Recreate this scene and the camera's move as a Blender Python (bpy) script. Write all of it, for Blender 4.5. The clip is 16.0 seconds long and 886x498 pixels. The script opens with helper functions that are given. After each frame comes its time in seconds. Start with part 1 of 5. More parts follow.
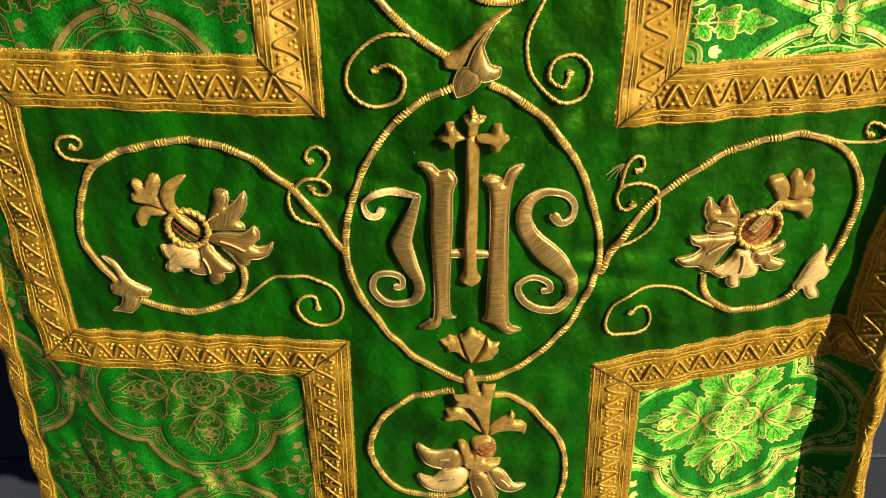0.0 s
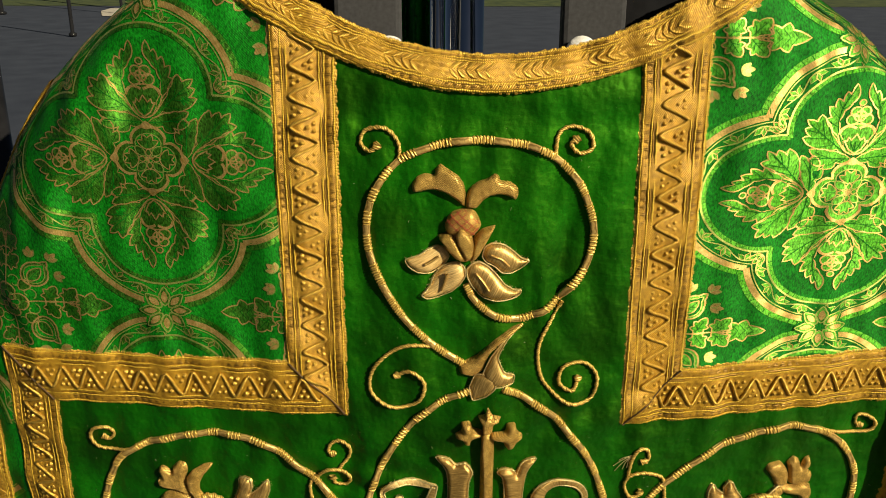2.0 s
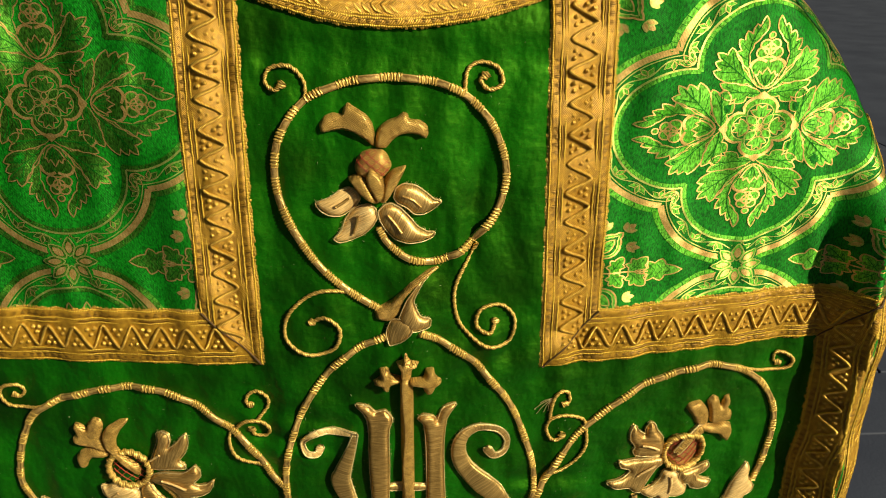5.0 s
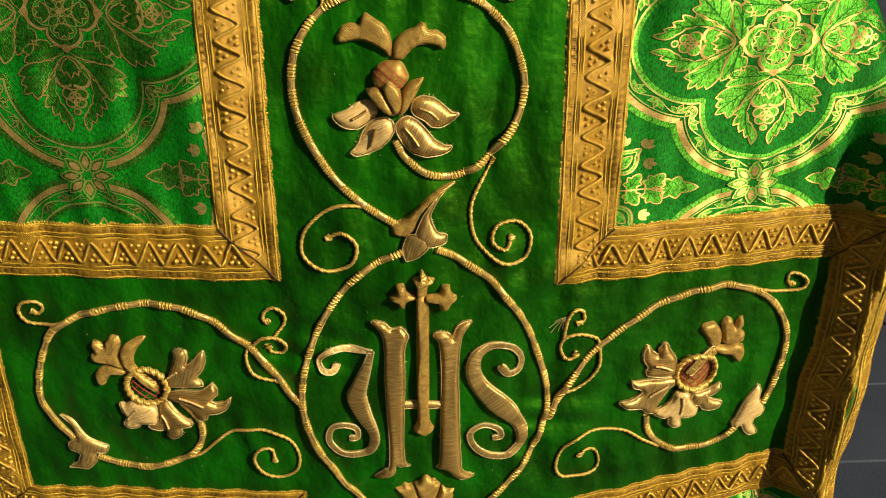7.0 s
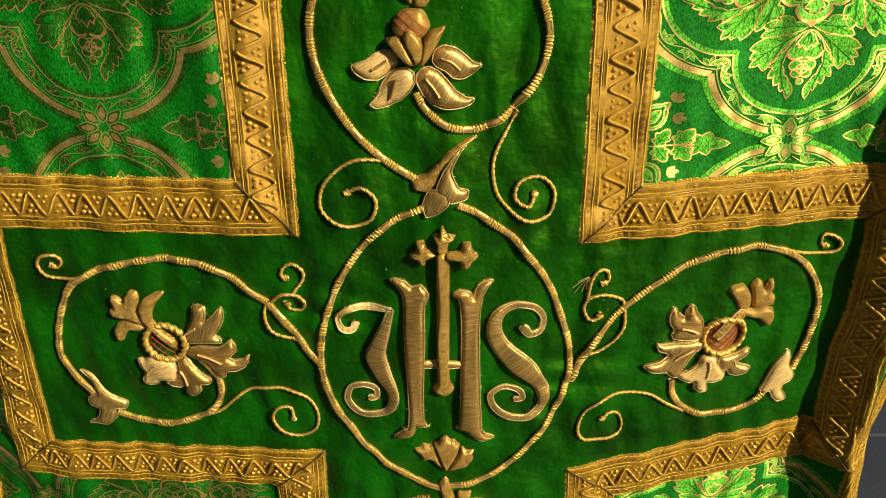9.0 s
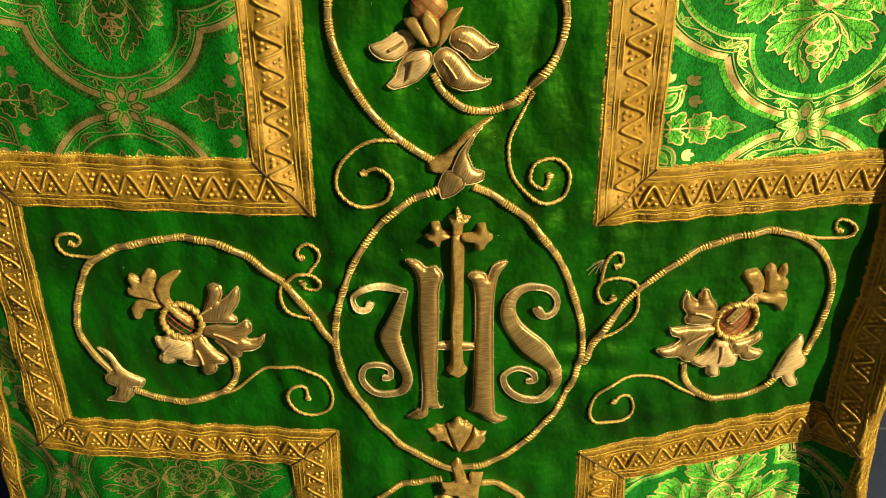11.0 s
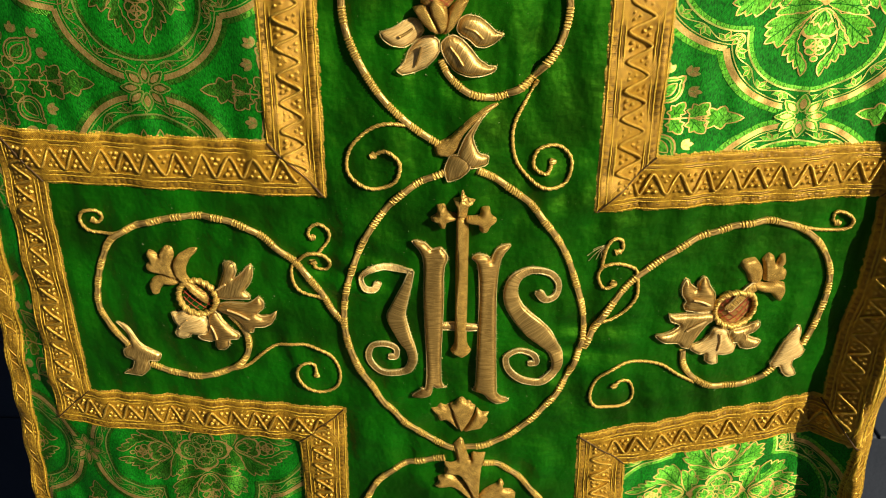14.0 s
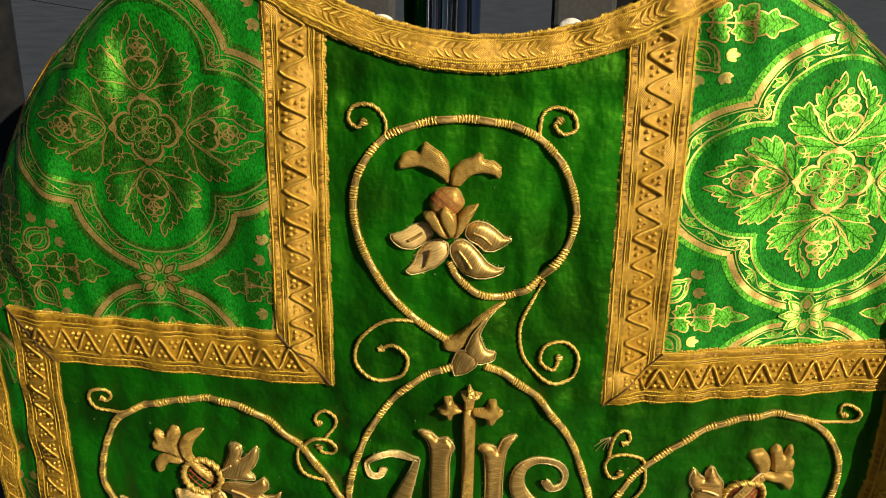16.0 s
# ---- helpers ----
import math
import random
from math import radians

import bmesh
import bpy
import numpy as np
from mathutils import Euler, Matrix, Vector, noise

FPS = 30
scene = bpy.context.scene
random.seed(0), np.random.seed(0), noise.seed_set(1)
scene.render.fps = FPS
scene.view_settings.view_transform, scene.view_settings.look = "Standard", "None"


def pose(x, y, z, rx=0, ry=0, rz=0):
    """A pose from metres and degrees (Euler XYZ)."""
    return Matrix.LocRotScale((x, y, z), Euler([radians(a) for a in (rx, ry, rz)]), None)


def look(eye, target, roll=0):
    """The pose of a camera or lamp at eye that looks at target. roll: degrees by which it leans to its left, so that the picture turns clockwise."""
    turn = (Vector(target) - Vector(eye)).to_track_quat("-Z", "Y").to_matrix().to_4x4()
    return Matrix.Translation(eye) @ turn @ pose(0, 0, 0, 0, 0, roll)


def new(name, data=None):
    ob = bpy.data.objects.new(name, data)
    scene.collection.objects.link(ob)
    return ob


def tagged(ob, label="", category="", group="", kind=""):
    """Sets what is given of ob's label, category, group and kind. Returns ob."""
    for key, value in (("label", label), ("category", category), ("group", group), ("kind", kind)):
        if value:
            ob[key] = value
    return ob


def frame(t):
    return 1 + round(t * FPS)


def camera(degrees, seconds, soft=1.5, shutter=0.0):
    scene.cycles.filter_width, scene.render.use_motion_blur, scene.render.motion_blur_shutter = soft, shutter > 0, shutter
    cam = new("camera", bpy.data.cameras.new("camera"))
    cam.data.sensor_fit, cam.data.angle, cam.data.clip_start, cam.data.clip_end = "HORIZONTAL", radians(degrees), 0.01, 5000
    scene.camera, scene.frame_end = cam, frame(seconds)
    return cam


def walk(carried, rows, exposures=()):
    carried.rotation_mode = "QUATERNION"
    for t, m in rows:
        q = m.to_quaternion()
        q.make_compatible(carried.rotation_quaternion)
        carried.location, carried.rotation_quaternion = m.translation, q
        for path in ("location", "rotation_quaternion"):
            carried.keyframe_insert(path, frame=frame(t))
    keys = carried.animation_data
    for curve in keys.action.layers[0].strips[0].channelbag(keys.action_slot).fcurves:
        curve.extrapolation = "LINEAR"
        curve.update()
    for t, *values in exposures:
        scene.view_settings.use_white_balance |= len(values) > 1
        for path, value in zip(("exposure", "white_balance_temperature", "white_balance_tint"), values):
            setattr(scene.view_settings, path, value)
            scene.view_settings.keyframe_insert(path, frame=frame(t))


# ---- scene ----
cam = camera(53.1, 16.0, 1.0)
METRES, EYE, TILT, LEAN, TURN = 0.42, 1.5, -30.0, 0.0, 0.0
ROWS = [
    (0.0, 0.0, 0.0, 0.0, 0.0, 0.0, -0.0),
    (0.5, -0.0224, -0.0696, 0.1106, -0.32, 5.23, -0.15),
    (1.0, -0.0445, -0.1351, 0.1595, -0.07, 8.85, -0.2),
    (1.5, -0.0651, -0.1531, 0.1976, -0.13, 10.53, -0.16),
    (2.0, -0.0507, -0.1407, 0.2313, -0.59, 10.98, 0.2),
    (2.5, -0.0516, -0.1328, 0.2421, -0.87, 11.11, 0.33),
    (3.0, -0.025, -0.1158, 0.245, -0.89, 11.08, 0.33),
    (3.5, -0.0019, -0.0989, 0.2486, -1.07, 10.93, 0.42),
    (4.0, 0.0396, -0.1005, 0.2316, -2.07, 10.54, 1.12),
    (6.5, 0.019, -0.0974, 0.114, -3.24, 7.04, 1.85),
    (7.0, 0.0106, -0.0919, 0.0988, -2.71, 6.61, 1.49),
    (7.5, -0.0032, -0.0882, 0.0758, -2.21, 6.05, 1.2),
    (8.0, -0.0, -0.0855, 0.0682, -1.82, 5.56, 1.04),
    (8.5, 0.0223, -0.0621, 0.0718, -1.42, 5.09, 0.92),
    (9.0, 0.0256, -0.0512, 0.0773, -0.95, 4.71, 0.74),
    (11.5, 0.0154, -0.0646, 0.0403, -0.18, 3.97, 0.0),
    (12.0, 0.0206, -0.0695, 0.022, -0.0, 3.61, -0.17),
    (12.5, 0.0289, -0.0809, 0.0079, 0.05, 3.44, -0.22),
    (13.0, 0.0378, -0.1034, 0.0052, 0.12, 3.36, -0.27),
    (13.5, 0.0424, -0.1158, 0.0, 0.16, 3.31, -0.32),
    (14.0, 0.0528, -0.1179, 0.0044, 1.08, 4.56, -1.21),
    (14.5, 0.0613, -0.1367, 0.0746, 1.23, 7.38, -1.62),
    (15.0, 0.0537, -0.155, 0.1494, 1.3, 9.17, -1.92),
    (15.5, 0.0516, -0.1571, 0.1822, 1.34, 9.88, -1.95),
    (16.0, 0.0468, -0.1631, 0.2103, 1.43, 10.08, -1.97),
]
walk(cam, [(t, pose(0, 0, EYE, TILT, LEAN, TURN) @ pose(METRES * x, METRES * y, METRES * z, 90 + pitch, roll, yaw)) for t, x, y, z, yaw, pitch, roll in ROWS], ((0.0, 1.42), (0.5, 1.26), (1.0, 1.20), (2.0, 1.13), (7.0, 1.13), (12.5, 1.24), (14.0, 1.25), (16.0, 1.16)))

# ---- daylight ----
world = bpy.data.worlds.new("sky")
scene.world = world
world.use_nodes = True
sky = world.node_tree.nodes.new("ShaderNodeTexSky")
sky.sky_type, sky.sun_disc = "NISHITA", False
SUN_DIR = Vector((0.64, -0.60, 0.46)).normalized()
sky.sun_elevation = math.asin(SUN_DIR.z)
sky.sun_rotation = math.atan2(SUN_DIR.x, SUN_DIR.y)
back = world.node_tree.nodes["Background"]
world.node_tree.links.new(sky.outputs[0], back.inputs[0])
back.inputs[1].default_value = 0.006
sun_data = bpy.data.lights.new("sun", "SUN")
sun_data.energy, sun_data.angle, sun_data.color = 3.0, radians(0.6), (1.0, 0.88, 0.62)
sun = new("sun", sun_data)
sun.matrix_world = look(SUN_DIR * 20, (0, 0, 0))
scene.view_settings.exposure = 0.0


# ---- materials ----
def material(name, color, rough=0.5, metal=0.0):
    m = bpy.data.materials.new(name)
    m.use_nodes = True
    nt = m.node_tree
    b = nt.nodes["Principled BSDF"]
    b.inputs["Base Color"].default_value = (*color, 1)
    b.inputs["Roughness"].default_value = rough
    b.inputs["Metallic"].default_value = metal
    return m, nt, b


def node(nt, kind, **values):
    n = nt.nodes.new(kind)
    for key, value in values.items():
        n.inputs[key].default_value = value
    return n


def uv_of(nt, sx, sy, angle=0):
    uv = nt.nodes.new("ShaderNodeUVMap")
    mp = nt.nodes.new("ShaderNodeMapping")
    mp.inputs["Scale"].default_value = (sx, sy, 1)
    mp.inputs["Rotation"].default_value = (0, 0, radians(angle))
    nt.links.new(uv.outputs[0], mp.inputs[0])
    return mp.outputs[0]


def coords(nt, scale):
    tc = nt.nodes.new("ShaderNodeTexCoord")
    mp = nt.nodes.new("ShaderNodeMapping")
    mp.inputs["Scale"].default_value = scale if isinstance(scale, tuple) else (scale,) * 3
    nt.links.new(tc.outputs["Object"], mp.inputs[0])
    return mp.outputs[0]


def vary(nt, b, vec, scale, dark, light, detail=4, low=0.3, high=0.7, mix=None):
    """Noise between two colours into the base colour; mix: another colour output to multiply with."""
    n = node(nt, "ShaderNodeTexNoise", Scale=scale, Detail=detail)
    nt.links.new(vec, n.inputs["Vector"])
    r = nt.nodes.new("ShaderNodeValToRGB")
    r.color_ramp.elements[0].position, r.color_ramp.elements[1].position = low, high
    r.color_ramp.elements[0].color, r.color_ramp.elements[1].color = (*dark, 1), (*light, 1)
    nt.links.new(n.outputs["Fac"], r.inputs[0])
    out = r.outputs[0]
    if mix is not None:
        x = nt.nodes.new("ShaderNodeMix")
        x.data_type, x.blend_type = "RGBA", "MULTIPLY"
        x.inputs["Factor"].default_value = 1.0
        nt.links.new(out, x.inputs["A"])
        nt.links.new(mix, x.inputs["B"])
        out = x.outputs["Result"]
    nt.links.new(out, b.inputs["Base Color"])
    return out


def bump(nt, b, heights, strength=0.4, distance=0.0004):
    """Bumps from the height outputs, chained."""
    last = None
    for h in heights:
        h, s, d = h if isinstance(h, tuple) else (h, strength, distance)
        n = node(nt, "ShaderNodeBump", Strength=s, Distance=d)
        nt.links.new(h, n.inputs["Height"])
        if last:
            nt.links.new(last, n.inputs["Normal"])
        last = n.outputs[0]
    nt.links.new(last, b.inputs["Normal"])


def noise_of(nt, vec, scale, detail=3, rough=0.5):
    n = node(nt, "ShaderNodeTexNoise", Scale=scale, Detail=detail, Roughness=rough)
    nt.links.new(vec, n.inputs["Vector"])
    return n.outputs["Fac"]


def wave_of(nt, vec, scale, distortion=0.0, detail=1.0, direction="X"):
    n = node(nt, "ShaderNodeTexWave", Scale=scale, Distortion=distortion, Detail=detail)
    n.bands_direction = direction
    nt.links.new(vec, n.inputs["Vector"])
    return n.outputs["Fac"]


def ramp_of(nt, value, a, b, low=0.0, high=1.0):
    r = nt.nodes.new("ShaderNodeValToRGB")
    r.color_ramp.elements[0].position, r.color_ramp.elements[1].position = low, high
    r.color_ramp.elements[0].color, r.color_ramp.elements[1].color = (*a, 1), (*b, 1)
    nt.links.new(value, r.inputs[0])
    return r.outputs[0]


# cut velvet: dark, with a soft pile that catches the light at a slant
VELVET, nt, b = material("velvet", (0.008, 0.1, 0.01), 0.54)
o = coords(nt, 1.0)
spots = ramp_of(nt, noise_of(nt, o, 1100, 2), (0.7, 0.7, 0.7), (2.2, 1.7, 2.2), 0.35, 0.80)
vary(nt, b, coords(nt, (0.8, 1, 1)), 15, (0.0003, 0.017, 0.0007), (0.0009, 0.078, 0.0018), 6, 0.34, 0.68, spots)
b.inputs["Sheen Weight"].default_value = 0.08
b.inputs["Sheen Roughness"].default_value = 0.35
b.inputs["Sheen Tint"].default_value = (0.06, 0.8, 0.02, 1)
b.inputs["Specular IOR Level"].default_value = 0.95
b.inputs["Specular Tint"].default_value = (0.23, 0.80, 0.03, 1)
bump(nt, b, [noise_of(nt, o, 1800, 2), (noise_of(nt, coords(nt, (1, 1, 0.7)), 34, 3), 0.9, 0.0075), (noise_of(nt, coords(nt, (0.5, 1, 1)), 130, 3), 0.5, 0.0016)], 0.35, 0.0004)


def lay_of_thread(nt, b, amount, turn_by):
    """Gloss drawn out across the run of the threads."""
    tan = nt.nodes.new("ShaderNodeTangent")
    tan.direction_type, tan.uv_map = "UV_MAP", "UVMap"
    b.inputs["Anisotropic"].default_value = amount
    b.inputs["Anisotropic Rotation"].default_value = turn_by
    nt.links.new(tan.outputs[0], b.inputs["Tangent"])


def twill(name, color, light, rough, spec=0.5, metal=0.0, aniso=0.0):
    m, nt, b = material(name, color, rough, metal)
    if aniso:
        lay_of_thread(nt, b, aniso, 0.25)
    o = coords(nt, 1.0)
    d = coords(nt, (1, 0, 1))
    grain = ramp_of(nt, noise_of(nt, coords(nt, (1, 1, 0.5)), 800, 2), (0.42, 0.42, 0.42), (1.5, 1.5, 1.5), 0.32, 0.68)
    vary(nt, b, o, 40, color, light, 4, 0.3, 0.7, grain)
    w = wave_of(nt, uv_of(nt, 1, 1, 35), 330, 1.5, 2)
    bump(nt, b, [w, (noise_of(nt, o, 900, 2), 0.6, 0.0005)], 0.45, 0.0003)
    b.inputs["Specular IOR Level"].default_value = spec
    return m


BROCADE = twill("green_brocade", (0.003, 0.138, 0.005), (0.007, 0.220, 0.011), 0.58, 0.2, 0.22, 0.7)
LEAF_GREEN = twill("woven_leaf_green", (0.07, 0.33, 0.02), (0.20, 0.62, 0.07), 0.56, 0.2, 0.93, 0.85)
BROCADE_DARK = twill("shaded_green_weave", (0.002, 0.05, 0.003), (0.003, 0.09, 0.006), 0.6, 0.2)
LINING = twill("dark_lining", (0.006, 0.02, 0.008), (0.01, 0.03, 0.012), 0.7, 0.2)


def thread(name, dark, light, rough, metal, pitch, angle, depth=0.0003, grain=700, aniso=0.0, spin=0.25):
    """Laid metal thread: fine parallel ridges in the mesh's own flat coordinates."""
    m, nt, b = material(name, light, rough, metal)
    if aniso:
        lay_of_thread(nt, b, aniso, spin)
    vec = uv_of(nt, 1, 1, angle)
    w = wave_of(nt, vec, 0.314 / pitch, 2.5, 2)
    lines = ramp_of(nt, w, (0.58, 0.53, 0.46), (1.12, 1.12, 1.12), 0.1, 0.6)
    vary(nt, b, uv_of(nt, 1, 1), 260, dark, light, 4, 0.25, 0.75, lines)
    bump(nt, b, [w, noise_of(nt, coords(nt, 1.0), grain, 2)], 0.7, depth)
    return m


def satin(name, dark, light, rough, metal, angle, aniso=0.5, spin=0.25):
    """Satin stitch: long fine threads side by side, each of its own shade."""
    m, nt, b = material(name, light, rough, metal)
    lay_of_thread(nt, b, aniso, spin)
    turned = uv_of(nt, 1, 1, angle)
    mp = nt.nodes.new("ShaderNodeMapping")
    mp.inputs["Scale"].default_value = (1, 0.05, 1)
    nt.links.new(turned, mp.inputs[0])
    streak = noise_of(nt, mp.outputs[0], 2300, 2, 0.6)
    broad = noise_of(nt, mp.outputs[0], 800, 2, 0.5)
    lines = ramp_of(nt, streak, (0.56, 0.51, 0.42), (1.14, 1.14, 1.10), 0.33, 0.66)
    n = ramp_of(nt, broad, dark, light, 0.3, 0.7)
    x = nt.nodes.new("ShaderNodeMix")
    x.data_type, x.blend_type = "RGBA", "MULTIPLY"
    x.inputs["Factor"].default_value = 1.0
    nt.links.new(n, x.inputs["A"])
    nt.links.new(lines, x.inputs["B"])
    nt.links.new(x.outputs["Result"], b.inputs["Base Color"])
    bump(nt, b, [(streak, 0.8, 0.0004), (broad, 0.4, 0.0005)])
    return m


GOLD_SATIN = satin("gold_satin_stitch", (0.38, 0.23, 0.065), (0.66, 0.43, 0.14), 0.36, 0.68, 90, 0.4)
GOLD_SLANT = satin("gold_slant_stitch", (0.44, 0.28, 0.085), (0.78, 0.53, 0.19), 0.34, 0.68, 20, 0.4, 0.1)
GOLD_PALE = satin("pale_gold_stitch", (0.78, 0.51, 0.18), (1.0, 0.74, 0.34), 0.38, 0.30, 60, 0.4, 0.3)


def couched(name, dark, light, rough, metal, long=0.0026, row=0.0011, angle=30):
    """Thread couched in short brick-like stitches, uneven, with pits between."""
    m, nt, b = material(name, light, rough, metal)
    vec = uv_of(nt, 1, 1, angle)
    n = node(nt, "ShaderNodeTexNoise", Scale=130.0, Detail=2.0)
    nt.links.new(vec, n.inputs["Vector"])
    mix = nt.nodes.new("ShaderNodeVectorMath")
    mix.operation = "MULTIPLY_ADD"
    mix.inputs[1].default_value = (0.004, 0.004, 0)
    nt.links.new(n.outputs["Color"], mix.inputs[0])
    nt.links.new(vec, mix.inputs[2])
    br = node(nt, "ShaderNodeTexBrick", Scale=1.0)
    br.inputs["Mortar Size"].default_value = 0.00022
    br.inputs["Mortar Smooth"].default_value = 0.9
    br.inputs["Brick Width"].default_value = long
    br.inputs["Row Height"].default_value = row
    br.inputs["Color1"].default_value = (1.05, 1.05, 1.05, 1)
    br.inputs["Color2"].default_value = (0.85, 0.83, 0.80, 1)
    br.inputs["Mortar"].default_value = (0.30, 0.24, 0.18, 1)
    nt.links.new(mix.outputs[0], br.inputs["Vector"])
    vary(nt, b, uv_of(nt, 1, 1), 200, dark, light, 3, 0.3, 0.7, br.outputs["Color"])
    inv = nt.nodes.new("ShaderNodeMath")
    inv.operation = "SUBTRACT"
    inv.inputs[0].default_value = 1.0
    nt.links.new(br.outputs["Fac"], inv.inputs[1])
    bump(nt, b, [(inv.outputs[0], 1.0, 0.0009), (noise_of(nt, coords(nt, 1.0), 900, 2), 0.4, 0.0004)])
    return m


GOLD_BASKET = couched("gold_couched_thread", (0.46, 0.27, 0.055), (0.84, 0.55, 0.14), 0.42, 0.45)
GOLD_CORD = thread("gold_cord", (0.50, 0.32, 0.062), (0.84, 0.58, 0.15), 0.42, 0.5, 0.0014, 40, 0.0004)
GOLD_PLATE = thread("flat_gold_plate", (0.44, 0.28, 0.075), (0.68, 0.46, 0.16), 0.38, 0.55, 0.0012, 90)
GOLD_WIRE = thread("gold_edge_wire", (0.76, 0.58, 0.22), (0.95, 0.80, 0.42), 0.36, 0.6, 0.0010, 40)
GALLOON = thread("gold_galloon_weave", (0.24, 0.12, 0.010), (0.68, 0.40, 0.036), 0.44, 0.38, 0.0011, 52, 0.00035)
GALLOON_YELLOW = thread("yellow_gold_braid", (0.48, 0.30, 0.02), (0.76, 0.51, 0.05), 0.45, 0.35, 0.0012, 0, 0.0004)
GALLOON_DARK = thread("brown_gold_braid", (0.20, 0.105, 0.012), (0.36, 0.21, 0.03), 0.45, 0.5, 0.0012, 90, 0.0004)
GALLOON_ZIG = thread("old_gold_zigzag", (0.50, 0.30, 0.04), (0.82, 0.55, 0.10), 0.36, 0.65, 0.0010, 15, 0.0004)
WOVEN_GOLD = thread("woven_gold_thread", (0.54, 0.35, 0.08), (0.90, 0.67, 0.25), 0.54, 0.76, 0.0008, 70, 0.00003, aniso=0.80)
WOVEN_PALE = thread("woven_pale_thread", (0.34, 0.42, 0.07), (0.66, 0.76, 0.22), 0.54, 0.76, 0.0007, 110, 0.00003, aniso=0.80)
SEAM = thread("brown_seam_thread", (0.05, 0.024, 0.005), (0.10, 0.05, 0.010), 0.7, 0.0, 0.0012, 0)
LINT, nt, b = material("pale_lint", (0.42, 0.50, 0.24), 0.9)
vary(nt, b, coords(nt, 1.0), 60, (0.18, 0.32, 0.08), (0.42, 0.46, 0.24), 2)
RED_SILK = thread("red_silk", (0.42, 0.05, 0.02), (0.6, 0.10, 0.04), 0.5, 0.0, 0.0006, 45)

# grey paving, its colour darkened and blued to stand for open shade
SHADED_PAVING, nt, b = material("shaded_paving", (0.05, 0.055, 0.07), 0.75)
o = coords(nt, 1.0)
vary(nt, b, o, 2.2, (0.021, 0.028, 0.050), (0.040, 0.050, 0.078), 8, 0.3, 0.7)
bump(nt, b, [noise_of(nt, o, 90, 6)], 0.3, 0.004)
GRASS, nt, b = material("grass_green", (0.03, 0.06, 0.015), 0.9)
vary(nt, b, coords(nt, 1.0), 3, (0.012, 0.03, 0.008), (0.07, 0.09, 0.02), 8)
# pale colour carries the sunlight that falls on the far patch
SUNLIT_CONCRETE, nt, b = material("sunlit_concrete", (0.5, 0.45, 0.38), 0.85)
vary(nt, b, coords(nt, 1.0), 5, (0.42, 0.38, 0.32), (0.56, 0.51, 0.44), 6)
CHROME, nt, b = material("chrome", (0.75, 0.76, 0.78), 0.08, 1.0)
vary(nt, b, coords(nt, 1.0), 40, (0.68, 0.69, 0.71), (0.8, 0.81, 0.83), 3)
BLACK_PAINT, nt, b = material("black_gloss_paint", (0.012, 0.012, 0.013), 0.16)
vary(nt, b, coords(nt, 1.0), 60, (0.009, 0.009, 0.01), (0.016, 0.016, 0.018), 3)
GREY_FELT, nt, b = material("grey_felt", (0.05, 0.05, 0.055), 0.95)
vary(nt, b, coords(nt, 1.0), 300, (0.028, 0.028, 0.031), (0.045, 0.045, 0.05), 4)
WHITE_FELT, nt, b = material("white_felt", (0.75, 0.73, 0.7), 0.95)
vary(nt, b, coords(nt, 1.0), 400, (0.65, 0.63, 0.6), (0.8, 0.78, 0.76), 4)
bump(nt, b, [noise_of(nt, coords(nt, 1.0), 900, 3)], 0.6, 0.001)
WHITE_PAINT, nt, b = material("cream_paint", (0.72, 0.70, 0.62), 0.5)
vary(nt, b, coords(nt, 1.0), 20, (0.66, 0.64, 0.56), (0.75, 0.73, 0.66), 4)
GREEN_PAINT, nt, b = material("dark_green_paint", (0.01, 0.04, 0.025), 0.4)
vary(nt, b, coords(nt, 1.0), 20, (0.008, 0.03, 0.02), (0.014, 0.05, 0.03), 4)


# ---- mesh helpers ----
def part(name, verts, faces, mat, parent=None, label="", uv=None, smooth=True, mats=None, index=None):
    """One mesh object from arrays; a child of parent where one is given."""
    me = bpy.data.meshes.new(name)
    me.from_pydata([tuple(v) for v in np.asarray(verts, float)], [], [tuple(int(i) for i in f) for f in faces])
    for m in (mats or [mat]):
        me.materials.append(m)
    if index is not None:
        me.polygons.foreach_set("material_index", np.asarray(index, np.int32))
    if uv is not None:
        layer = me.uv_layers.new(name="UVMap")
        loop = np.empty(len(me.loops), np.int32)
        me.loops.foreach_get("vertex_index", loop)
        layer.data.foreach_set("uv", np.asarray(uv, np.float32)[loop].ravel())
    me.polygons.foreach_set("use_smooth", np.full(len(me.polygons), smooth))
    me.update()
    ob = new(name, me)
    if parent is not None:
        ob.parent = parent
        ob.matrix_parent_inverse = parent_inverse(parent)
    if label:
        tagged(ob, label)
    return ob


def parent_inverse(p):
    m = Matrix.Translation(p.location)
    if p.parent:
        m = parent_inverse(p.parent).inverted() @ p.matrix_parent_inverse @ m
    return m.inverted()


def bm_part(name, bm, mat, parent=None, label="", smooth=False):
    me = bpy.data.meshes.new(name)
    bm.to_mesh(me)
    bm.free()
    me.materials.append(mat)
    me.polygons.foreach_set("use_smooth", np.full(len(me.polygons), smooth))
    ob = new(name, me)
    if parent is not None:
        ob.parent = parent
        ob.matrix_parent_inverse = parent_inverse(parent)
    if label:
        tagged(ob, label)
    return ob


